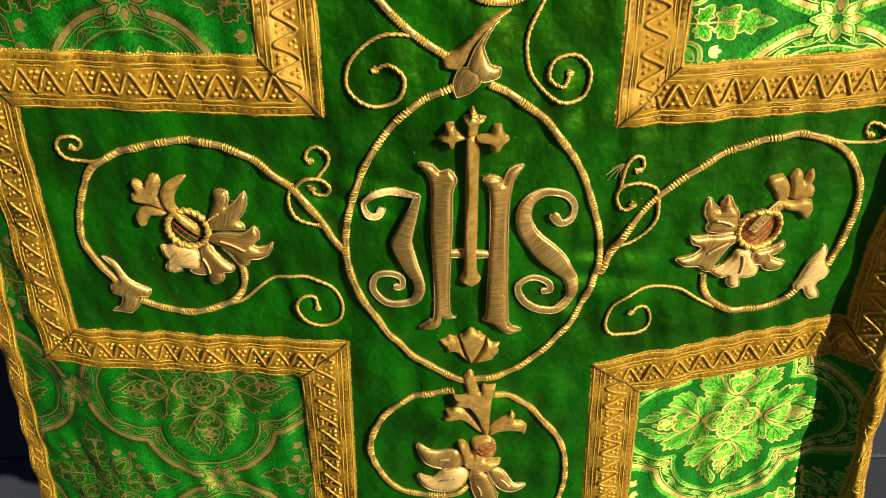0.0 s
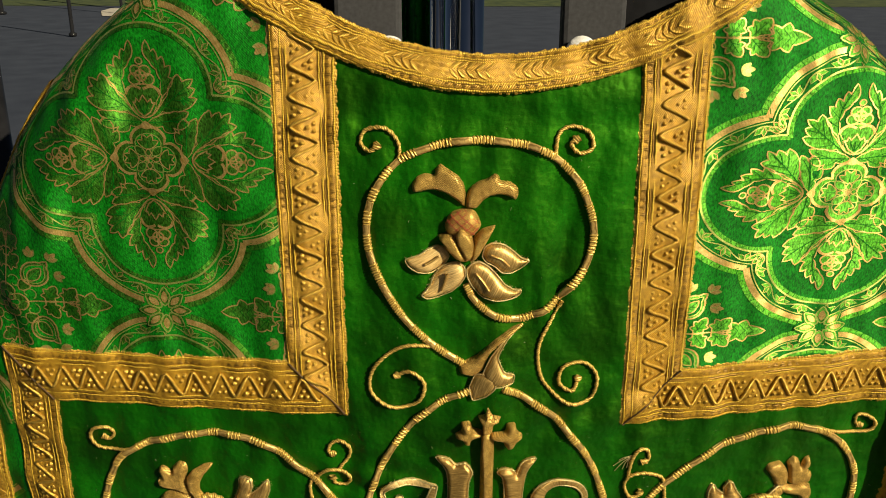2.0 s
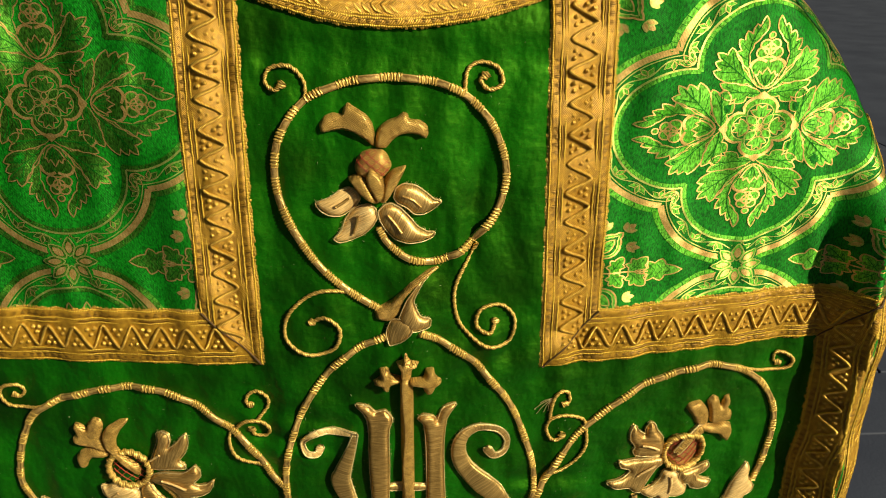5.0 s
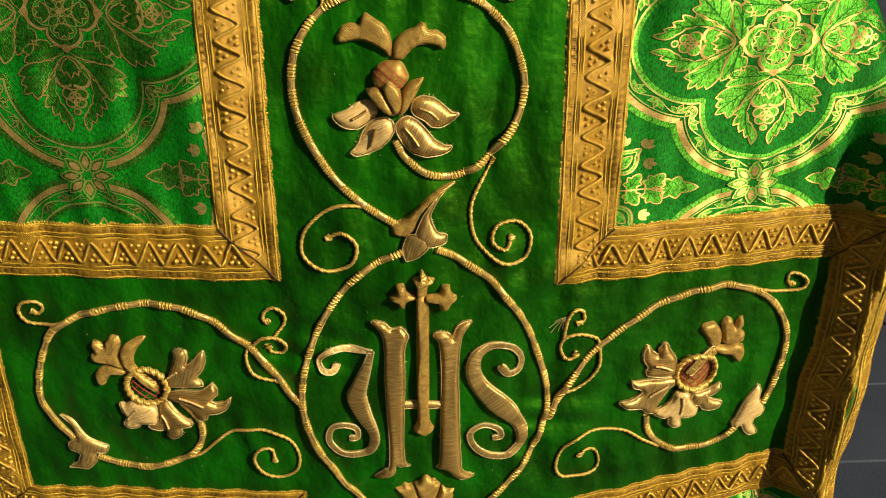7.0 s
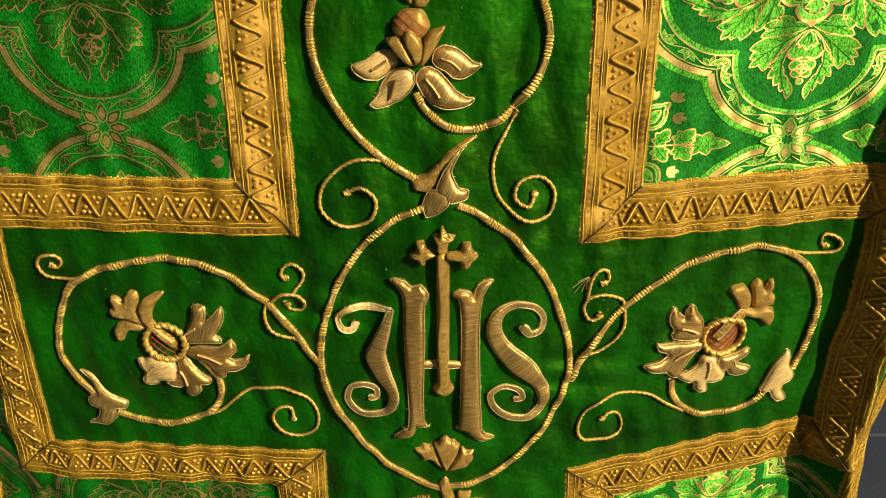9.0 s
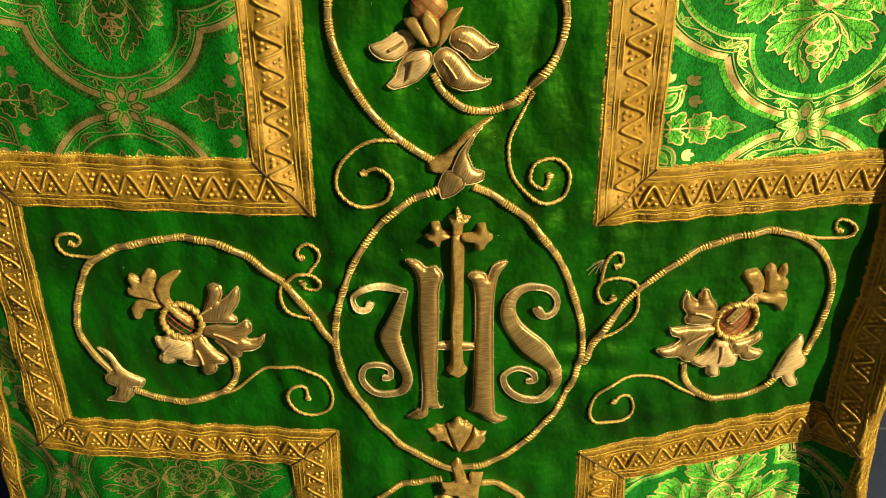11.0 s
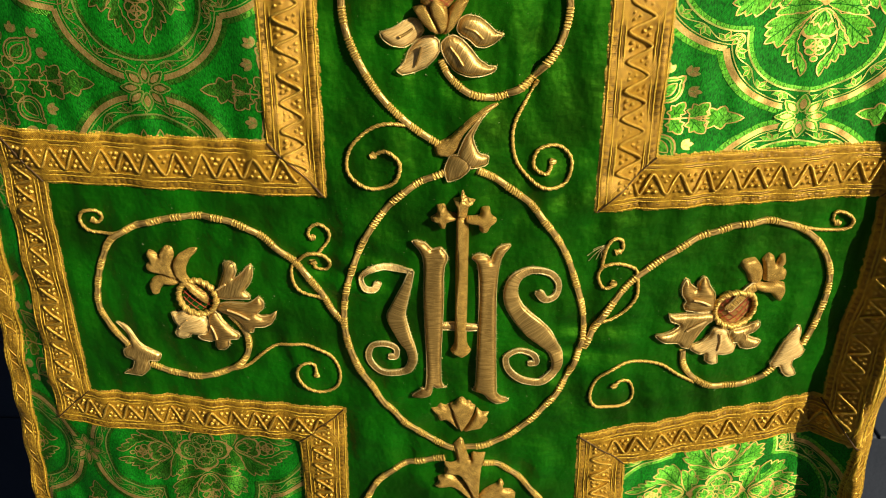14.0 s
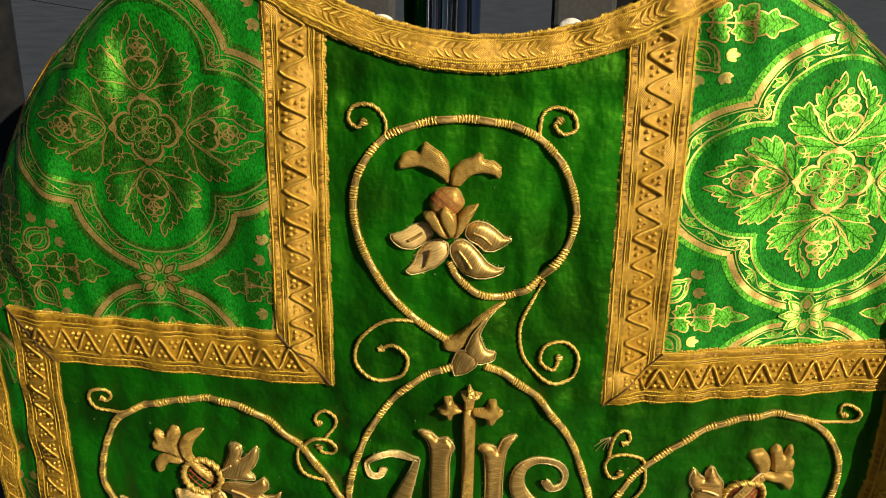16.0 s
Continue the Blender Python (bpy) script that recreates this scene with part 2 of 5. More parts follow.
def box(bm, x0, x1, y0, y1, z0, z1, bevel=0.0):
    r = bmesh.ops.create_cube(bm, size=1.0, matrix=Matrix.Translation(((x0 + x1) / 2, (y0 + y1) / 2, (z0 + z1) / 2)) @ Matrix.Diagonal((x1 - x0, y1 - y0, z1 - z0, 1)))
    if bevel:
        edges = list({e for v in r["verts"] for e in v.link_edges})
        bmesh.ops.bevel(bm, geom=edges, offset=bevel, segments=2, affect="EDGES", profile=0.5)


def lathe(profile, cx, cy, seg=32):
    """A turned body: profile rows of (radius, z)."""
    a = np.linspace(0, 2 * np.pi, seg, endpoint=False)
    v = [(cx + r * np.cos(t), cy + r * np.sin(t), z) for r, z in profile for t in a]
    f = [(i * seg + k, i * seg + (k + 1) % seg, (i + 1) * seg + (k + 1) % seg, (i + 1) * seg + k) for i in range(len(profile) - 1) for k in range(seg)]
    f += [tuple(range(seg - 1, -1, -1)), tuple((len(profile) - 1) * seg + k for k in range(seg))]
    return v, f


# ---- the hanging cloth: a sheet over (u, v), u across and v up, in metres ----
def smooth(t):
    t = np.clip(t, 0, 1)
    return t * t * (3 - 2 * t)


def neck(u):
    """Height of the lower edge of the neck braid."""
    d = u - 0.022
    return 1.513 + 1.95 * d * d


SHOULDERS = ((0.0005, 1.211, 0.443, -1), (0.0546, 1.2314, 0.403, 1))
ROLL = 0.045


def drape(u, v):
    """Depth of the cloth's front."""
    d = u - 0.03
    s = np.sqrt(d * d + 0.07 ** 2) - 0.07
    y = 0.634 + np.where(d < 0, 0.165, 0.13) * s + 0.085 * np.clip(1.26 - v, 0, None)
    y = y - np.where(d > 0, 0.09, 0.0) * np.clip(v - 1.3, 0, 0.25) * np.clip(d, 0, 0.2) / 0.2
    w = smooth((1.455 - v) / 0.13)
    turned = 0.371 + 0.13 * np.clip(1.0 - v, 0, 0.3) + 0.003 * np.sin(v * 41 + 0.6) + 0.0012 * np.sin(v * 97)
    q = np.clip(u - turned, 0, 0.036)
    y = y - w * 1.3 * q * q / (q + 0.005) + 0.9 * w * np.clip(u - turned - 0.036, 0, None)
    y = y + 0.25 * np.clip(-0.36 - u, 0, None)
    y = y + 0.45 * np.clip(v - neck(u) - 0.002, 0, 0.05) * (np.abs(u - 0.022) < 0.26)
    # soft wrinkles: hanging folds, and puckers round the stitching
    y = y + 0.0019 * np.sin(u * 92 + 1.3 * np.sin(v * 9)) * np.sin(v * 13 + u * 21) * smooth((1.5 - v) / 0.1)
    y = y + 0.0013 * np.sin(u * 210 + 2.0 * np.sin(v * 24)) * np.sin(v * 31 + 4 * u)
    ring = np.hypot((u - 0.026) / 0.11, (v - 1.127) / 0.15)
    y = y + 0.0017 * np.sin(14 * np.arctan2(v - 1.127, u - 0.026) + 3 * np.sin(v * 40)) * smooth((ring - 0.55) / 0.3) * smooth((1.7 - ring) / 0.5)
    g = smooth((v - 1.29) / 0.05) * smooth((np.abs(u - 0.02) - 0.15) / 0.05)
    y = y + g * 0.0024 * np.sin(u * 38 + v * 27 + 0.8) * np.sin(v * 19 - 2)
    fold = (u + 0.205) + 0.45 * (v - 1.5)
    y = y - 0.0042 * np.exp(-(fold / 0.03) ** 2) * smooth((v - 1.36) / 0.08)
    fold = (u + 0.335) - 0.5 * (v - 1.4)
    y = y - 0.008 * np.exp(-(fold / 0.022) ** 2) * smooth((v - 1.30) / 0.05)
    y = y + 0.011 * smooth((1.02 - v) / 0.14) * smooth((-0.08 - u) / 0.07) * smooth((u + 0.33) / 0.16)
    y = y + 0.55 * np.clip(v - 1.41, 0, 0.12) ** 2 * smooth((0.24 - np.abs(u - 0.02)) / 0.12)
    # creases in the velvet beside the top flower
    y = y + 0.0045 * np.exp(-((u - 0.078 - 0.1 * (v - 1.38)) / 0.006) ** 2) * smooth((v - 1.31) / 0.04) * smooth((1.45 - v) / 0.04)
    y = y + 0.0034 * np.exp(-((u - 0.056) / 0.005) ** 2) * smooth((v - 1.325) / 0.02) * smooth((1.385 - v) / 0.02)
    y = y + 0.0012 * np.sin(v * 140 + 6 * u) * smooth((v - 1.47) / 0.02) * smooth((0.14 - np.abs(u - 0.02)) / 0.03)
    y = y + 0.0018 * np.sin(v * 95 + 9 * u) * smooth((-0.33 - u) / 0.05)
    return y


def lay(u, v, h=0.0):
    """Places on the cloth, h metres off it towards its face; over the shoulders the sheet rolls to the back."""
    u, v = np.broadcast_arrays(np.asarray(u, float), np.asarray(v, float))
    h = np.broadcast_to(np.asarray(h, float), u.shape)

    def raw(u, v):
        x, z = u.copy(), v.copy()
        y = drape(u, v)
        for cx, cz, r, side in SHOULDERS:
            dx, dz = u - cx, v - cz
            dist = np.sqrt(dx * dx + dz * dz) + 1e-9
            e = np.where((np.sign(u - 0.025) == side) & (v > 1.2), (dist - r + 0.045) * smooth((v - 1.24) / 0.06), 0.0)
            e = np.clip(e, 0, None)
            a = np.clip(e / ROLL, 0, 1.9)
            rest = np.clip(e - 1.9 * ROLL, 0, None)
            nx, nz = dx / dist, dz / dist
            t = ROLL * np.sin(a) + rest * math.cos(1.9)
            x = np.where(e > 0, u + nx * (t - e), x)
            z = np.where(e > 0, v + nz * (t - e), z)
            y = np.where(e > 0, y + ROLL * (1 - np.cos(a)) + rest * math.sin(1.9), y)
        return np.stack([x, y, z], -1)

    p = raw(u, v)
    if not np.any(h):
        return p
    k = 0.0008
    du, dv = raw(u + k, v) - raw(u - k, v), raw(u, v + k) - raw(u, v - k)
    n = np.cross(du, dv)
    n /= np.linalg.norm(n, axis=-1, keepdims=True) + 1e-12
    return p + n * h[..., None]


def edge_right(v):
    return np.interp(v, [0.5, 0.82, 0.96, 1.05, 1.15, 1.25, 1.30], [0.470, 0.442, 0.424, 0.427, 0.433, 0.440, 0.447])


def edge_left(v):
    return np.interp(v, [0.5, 0.78, 0.97, 1.10, 1.25, 1.30], [-0.515, -0.482, -0.462, -0.447, -0.427, -0.424])


def on_sheet(u, v):
    """True where the garment has cloth."""
    ok = v < neck(u) + 0.012
    ok &= (u < edge_right(v) + 0.13 * smooth((v - 1.27) / 0.04)) & (u > edge_left(v) - 0.13 * smooth((v - 1.27) / 0.04))
    for cx, cz, r, side in SHOULDERS:
        d = np.hypot(u - cx, v - cz) - r
        ok &= ~((np.sign(u - 0.025) == side) & (v > 1.27) & (d > 0.13))
    return ok & (v > 0.62)


def on_velvet(u, v):
    pillar = (u > np.interp(v, [0.6, 0.99, 1.27, 1.6], [-0.121, -0.112, -0.116, -0.118])) & (u < np.interp(v, [0.6, 0.97, 1.26, 1.6], [0.182, 0.165, 0.157, 0.153]))
    low = np.where(u < 0.02, np.interp(u, [-0.38, -0.11], [0.976, 0.992]), np.interp(u, [0.165, 0.395], [0.973, 1.011]))
    high = np.where(u < 0.02, np.interp(u, [-0.38, -0.11], [1.262, 1.268]), np.interp(u, [0.157, 0.41], [1.262, 1.272]))
    arm = (v > low) & (v < high) & (u > np.interp(v, [0.97, 1.26], [-0.381, -0.371])) & (u < np.interp(v, [1.0, 1.27], [0.392, 0.400]))
    return pillar | arm


def sheet(name, keep, mat, parent, label, h=0.0, step=0.004):
    us = np.arange(-0.60, 0.60, step)
    vs = np.arange(0.61, 1.80, step)
    U, V = np.meshgrid(us, vs, indexing="ij")
    P = lay(U, V, h).reshape(-1, 3)
    cu, cv = U[:-1, :-1] + step / 2, V[:-1, :-1] + step / 2
    m = keep(cu, cv) & on_sheet(cu, cv)
    i, j = np.nonzero(m)
    n = len(vs)
    f = np.stack([i * n + j, (i + 1) * n + j, (i + 1) * n + j + 1, i * n + j + 1], -1)
    used, inv = np.unique(f, return_inverse=True)
    f = inv.reshape(f.shape)
    return part(name, P[used], f, mat, parent, label, np.stack([U.ravel(), V.ravel()], -1)[used])


def spline(points, step=0.001, closed=False):
    """A smooth curve through control points (in millimetres; further columns ride along), resampled to even steps in metres."""
    p = np.asarray(points, float)
    p = np.concatenate([p[:, :2] / 1000, p[:, 2:]], 1)
    q = np.concatenate([p[-1:], p, p[:2]]) if closed else np.concatenate([2 * p[:1] - p[1:2], p, 2 * p[-1:] - p[-2:-1]])
    out = []
    for k in range(1, len(q) - 2):
        a, b_, c, d = q[k - 1:k + 3]
        t = np.linspace(0, 1, 24, endpoint=False)[:, None]
        out.append(0.5 * (2 * b_ + (c - a) * t + (2 * a - 5 * b_ + 4 * c - d) * t ** 2 + (3 * b_ - a - 3 * c + d) * t ** 3))
    out = np.concatenate(out + ([] if closed else [q[-2:-1]]))
    if closed:
        out = np.concatenate([out, out[:1]])
    s = np.concatenate([[0], np.cumsum(np.hypot(*np.diff(out[:, :2], axis=0).T))])
    n = max(4, int(s[-1] / step))
    t = np.linspace(0, s[-1], n + 1)
    r = np.stack([np.interp(t, s, out[:, k]) for k in range(out.shape[1])], -1)
    return (r[:-1] if closed else r), t


def outline_of(points, step=0.0011):
    """A closed outline with slightly eased corners, in metres at even steps."""
    p = np.asarray(points, float) / 1000
    for cut in (0.13, 0.25):
        q = np.roll(p, -1, 0)
        p = np.stack([p + (q - p) * cut, q - (q - p) * cut], 1).reshape(-1, 2)
    q = np.concatenate([p, p[:1]])
    s = np.concatenate([[0], np.cumsum(np.hypot(*np.diff(q, axis=0).T))])
    t = np.linspace(0, s[-1], max(8, int(s[-1] / step)), endpoint=False)
    return np.stack([np.interp(t, s, q[:, 0]), np.interp(t, s, q[:, 1])], -1)


class Soup:
    """Collects vertices, faces and flat coordinates of one mesh."""

    def __init__(self):
        self.v, self.f, self.uv, self.n, self.later, self.later_f = [], [], [], 0, [], []

    def add(self, verts, faces, uv):
        verts = np.asarray(verts).reshape(-1, 3)
        self.v.append(verts)
        self.f.extend((np.asarray(faces, np.int64) + self.n).tolist() if not isinstance(faces, list) else [[i + self.n for i in f] for f in faces])
        self.uv.append(np.asarray(uv).reshape(-1, 2))
        self.n += len(verts)

    def flat(self, u, v, h, faces):
        """Adds flat places and heights, laid on the cloth when the mesh is made."""
        self.later.append((np.asarray(u), np.asarray(v), np.asarray(h)))
        self.later_f.append((faces, len(u)))

    def make(self, name, mat, parent, label="", smooth=True):
        if self.later:
            u, v, h = (np.concatenate([q[k] for q in self.later]) for k in range(3))
            n, F = 0, []
            for faces, m in self.later_f:
                F += [[i + n for i in f] for f in faces]
                n += m
            self.add(lay(u, v, h), F, np.stack([u, v], -1))
            self.later = []
        if not self.n:
            return None
        return part(name, np.concatenate(self.v), self.f, mat, parent, label, np.concatenate(self.uv), smooth)


def wrap_phase(s):
    return (s / 0.0235 + 0.3 * np.sin(s * 37)) % 1.0


def strand(soup, path, half, high, base=0.0, seg=8, closed=False, twist=0.0, ribs=0.0, lift=None, flat=1.0):
    """A round or flattened strand laid along a flat path on the cloth. half, high: half width and height, numbers or arrays.
    twist: turns of the cord's lay per metre; ribs: wrapped bands of fine rings."""
    p = np.asarray(path)[:, :2]
    n = len(p)
    if closed:
        d = np.roll(p, -1, 0) - np.roll(p, 1, 0)
    else:
        d = np.gradient(p, axis=0)
    d /= np.linalg.norm(d, axis=1, keepdims=True) + 1e-12
    s = np.concatenate([[0], np.cumsum(np.hypot(*np.diff(p, axis=0).T))])
    th = np.linspace(0, 2 * np.pi, seg, endpoint=False)
    half = np.broadcast_to(np.asarray(half, float), (n,))[:, None]
    high = np.broadcast_to(np.asarray(high, float), (n,))[:, None]
    r = np.ones((n, seg))
    if twist:
        r = 1 + 0.22 * np.sin(2 * th[None] - 2 * np.pi * twist * s[:, None])
    if ribs:
        # wrapped stretches with raised rings between smoother ones of flat plate
        band = wrap_phase(s) < 0.6
        ring = np.where(band, np.clip(0.20 * np.cos(2 * np.pi * s / 0.0027) + 0.06, -0.10, 0.16), -0.02)
        r = r * (1 + ring)[:, None]
    co, si = np.cos(th), np.sin(th)
    if flat < 1:
        co, si = np.sign(co) * np.abs(co) ** flat, np.sign(si) * np.abs(si) ** (flat * 0.8)
    w = half * r * co[None]
    h = high * (0.5 + 0.5 * r * si[None]) + base
    if lift is not None:
        h = h + np.asarray(lift)[:, None]
    u = p[:, 0:1] - d[:, 1:2] * w
    v = p[:, 1:2] + d[:, 0:1] * w
    P = lay(u, v, h)
    m = n if closed else n - 1
    i = np.arange(m)[:, None]
    k = np.arange(seg)[None]
    a, b_ = i * seg + k, ((i + 1) % n) * seg + k
    a2, b2 = i * seg + (k + 1) % seg, ((i + 1) % n) * seg + (k + 1) % seg
    F = np.stack([a, a2, b2, b_], -1).reshape(-1, 4).tolist()
    if not closed:
        F += [list(range(seg))[::1], [(n - 1) * seg + k for k in range(seg - 1, -1, -1)]]
    uv = np.stack([np.broadcast_to(s[:, None], (n, seg)), np.broadcast_to(th[None] * 0.001, (n, seg))], -1)
    soup.add(P, F, uv)


def ribbon(soup, path, width, h=0.0003, closed=False, keep=None):
    """A flat woven line on the cloth."""
    p = np.asarray(path)[:, :2]
    if len(p) < 2:
        return
    d = (np.roll(p, -1, 0) - np.roll(p, 1, 0)) if closed else np.gradient(p, axis=0)
    d /= np.linalg.norm(d, axis=1, keepdims=True) + 1e-12
    o = np.stack([-d[:, 1], d[:, 0]], -1) * np.broadcast_to(np.asarray(width, float), (len(p),))[:, None] / 2
    L, R = p + o, p - o
    n = len(p)
    F = [[i, (i + 1) % n, n + (i + 1) % n, n + i] for i in range(n if closed else n - 1)]
    if keep is not None:
        ok = keep(p[:, 0], p[:, 1])
        F = [f for f in F if ok[f[0]] and ok[f[1]]]
        if not F:
            return
    q = np.concatenate([R, L])
    soup.add(lay(q[:, 0], q[:, 1], h), F, q)


def fill(soup, outline, h=0.0002, keep=None):
    """A flat woven patch inside a closed outline that can be seen whole from its middle."""
    p = np.asarray(outline)[:, :2]
    c = p.mean(0)
    mid = c + (p - c) * 0.5
    q = np.concatenate([p, mid, c[None]])
    if keep is not None and not keep(p[:, 0], p[:, 1]).all():
        return
    n = len(p)
    F = []
    for i in range(n):
        j = (i + 1) % n
        F += [[i, j, n + j], [i, n + j, n + i], [n + i, n + j, 2 * n]]
    a = p - c
    area = np.sum(a[:, 0] * np.roll(a[:, 1], -1) - a[:, 1] * np.roll(a[:, 0], -1))
    if area < 0:
        F = [f[::-1] for f in F]
    soup.add(lay(q[:, 0], q[:, 1], h), F, q)


def inside(pt, poly):
    x, y = pt[:, 0:1], pt[:, 1:2]
    x0, y0 = poly[:, 0][None], poly[:, 1][None]
    x1, y1 = np.roll(poly[:, 0], -1)[None], np.roll(poly[:, 1], -1)[None]
    hit = ((y0 > y) != (y1 > y)) & (x < (x1 - x0) * (y - y0) / (y1 - y0 + 1e-15) + x0)
    return hit.sum(1) % 2 == 1


def border_distance(pt, poly):
    a, b_ = poly[None], np.roll(poly, -1, 0)[None]
    d = b_ - a
    t = np.clip(((pt[:, None] - a) * d).sum(-1) / ((d * d).sum(-1) + 1e-15), 0, 1)
    return np.linalg.norm(pt[:, None] - a - t[..., None] * d, axis=-1).min(1)


import functools

from mathutils.geometry import delaunay_2d_cdt


def pad(soup, outline, high=0.003, edge=0.004, base=0.0, step=0.0016):
    """A padded patch of stitching: rises steeply from its outline to a rounded top."""
    p = np.asarray(outline)[:, :2]
    lo, hi = p.min(0), p.max(0)
    gx, gy = np.meshgrid(np.arange(lo[0], hi[0], step), np.arange(lo[1], hi[1], step))
    g = np.stack([gx.ravel() + (np.arange(gx.size) // gx.shape[1] % 2) * step / 2, gy.ravel()], -1)
    g = g[inside(g, p)]
    dist = border_distance(g, p) if len(g) else np.zeros(0)
    g, dist = g[dist > 0.0006], dist[dist > 0.0006]
    n = len(p)
    pts = [Vector(q) for q in np.concatenate([p, g])]
    res = delaunay_2d_cdt(pts, [(i, (i + 1) % n) for i in range(n)], [list(range(n))], 1, 1e-7)
    q = np.array([tuple(v) for v in res[0]])
    d = border_distance(q, p)
    t = np.clip(d / edge, 0, 1)
    h = base + high * np.sqrt(np.clip(1 - (1 - t) ** 2, 0, 1))
    F = [list(f) for f in res[2]]
    F = [f if np.cross(q[f[1]] - q[f[0]], q[f[2]] - q[f[0]]) > 0 else f[::-1] for f in F]
    soup.add(lay(q[:, 0], q[:, 1], h), F, q)


# ---- ground ----
def build_ground():
    v = [(-400, -400, -0.012), (400, -400, -0.012), (400, 400, -0.012), (-400, 400, -0.012)]
    # ground and slabs take their shade from the dark base colour
    ground = tagged(part("ground", v, [(0, 1, 2, 3)], SHADED_PAVING, smooth=False), "grey ground with shade painted into its colour", "ground", kind="structure")
    pave = tagged(part("pavement", *lathe([(0.02, -0.011), (0.02, -0.010)], 0, 3, 8), SHADED_PAVING, smooth=False), "grey paving slabs with open joints, shade painted into their colour", "pavement", kind="structure")
    rng = random.Random(5)
    bm = bmesh.new()
    box(bm, -0.296, 0.296, -0.196, 0.196, -0.03, 0.0, 0.004)
    me = bpy.data.meshes.new("slab")
    bm.to_mesh(me)
    bm.free()
    me.materials.append(SHADED_PAVING)
    for j in range(16):
        for i in range(17):
            x, y = (i - 8) * 0.6 + (0.3 if j % 2 else 0), 0.2 + j * 0.4
            s = new("slab", me)
            s.parent = pave
            s.location = (x, y, rng.uniform(-0.002, 0.001))
    grass = part("grass", [(-80, 25.0, -0.004), (80, 25.0, -0.004), (80, 60, 0.3), (-80, 60, 0.3)], [(0, 1, 2, 3)], GRASS, smooth=False)
    tagged(grass, "dark green lawn beyond the paving", "grass", kind="stuff")
    # patch of sunlight on the ground, laid as a pale flat blob
    v, f = [], []
    for k in range(14):
        a = k / 14 * 2 * math.pi
        v.append((-7.0 + 1.3 * math.cos(a) * (1 + 0.2 * math.sin(3 * a)), 22.9 + 2.0 * math.sin(a) * (1 + 0.15 * math.cos(2 * a)), 0.004))
    f.append(list(range(14)))
    tagged(part("sunlit_patch", v, f, SUNLIT_CONCRETE, smooth=False), "pale beige patch of path with sunlight painted into its colour", "path", kind="structure")


build_ground()


# ---- stand that carries the vestment ----
def build_stand():
    stand = tagged(new("display_stand"), "chrome and black display stand with grey felt uprights", "stand")
    stand.location = (0.02, 0.80, 0)
    part("pole", *lathe([(0.017, 0.02), (0.017, 1.9)], 0.006, 0.79, 40), CHROME, stand, "polished chrome pole")
    part("pole", *lathe([(0.006, 0.02), (0.006, 1.9)], -0.018, 0.775, 20), CHROME, stand, "thin chrome rod")
    part("base", *lathe([(0.24, 0.0), (0.24, 0.012), (0.22, 0.02), (0.03, 0.026), (0.02, 0.05)], 0.006, 0.79, 48), BLACK_PAINT, stand, "round black foot")
    for x0, x1 in ((-0.098, -0.046), (0.079, 0.128)):
        bm = bmesh.new()
        box(bm, x0, x1, 0.70, 0.722, 0.9, 1.80, 0.004)
        bm_part("upright", bm, GREY_FELT, stand, "grey felt covered upright")
        bm = bmesh.new()
        box(bm, x0 - 0.12 if x0 < 0 else x1 - 0.005, x0 + 0.005 if x0 < 0 else x1 + 0.12, 0.728, 0.742, 1.0, 1.75, 0.003)
        bm_part("back_board", bm, BLACK_PAINT, stand, "black board")
    bm = bmesh.new()
    box(bm, -0.30, 0.33, 0.725, 0.775, 1.42, 1.46, 0.01)
    bm_part("crossbar", bm, BLACK_PAINT, stand, "black cross bar")
    for x, s in ((-0.054, 1), (0.092, -1)):
        bm = bmesh.new()
        bmesh.ops.create_uvsphere(bm, u_segments=20, v_segments=12, radius=1, matrix=Matrix.Translation((x, 0.690, 1.536)) @ Matrix.Rotation(s * 0.5, 4, "Y") @ Matrix.Diagonal((0.012, 0.008, 0.011, 1)))
        for v in bm.verts:
            v.co += v.normal * 0.0008 * noise.noise(v.co * 300)
        bm_part("pad", bm, WHITE_FELT, stand, "white felt pad", True)


build_stand()


def build_side_post():
    post = tagged(new("black_post"), "glossy black post with a cream sleeve on top", "post")
    post.location = (-0.474, 0.90, 0)
    part("shaft", *lathe([(0.06, 0.0), (0.06, 0.012), (0.018, 0.018), (0.018, 1.6)], -0.474, 0.90, 28), BLACK_PAINT, post)
    part("sleeve", *lathe([(0.024, 1.499), (0.026, 1.502), (0.026, 1.9), (0.024, 1.903)], -0.486, 0.90, 32), WHITE_PAINT, post, "cream painted sleeve")


build_side_post()


def build_far_post(x, y, mat, r, h):
    ob = part("far_post", *lathe([(r * 2, 0.0), (r * 2, 0.05), (r, 0.07), (r, h)], x, y, 12), mat)
    return tagged(ob, "slim dark post standing on the paving", "post", "posts in the distance")


build_far_post(-6.6, 16.65, BLACK_PAINT, 0.035, 3.0)
build_far_post(-7.47, 22.0, BLACK_PAINT, 0.035, 3.0)
build_far_post(-7.87, 23.7, GREEN_PAINT, 0.06, 3.0)
build_far_post(-10.3, 21.9, BLACK_PAINT, 0.06, 3.0)


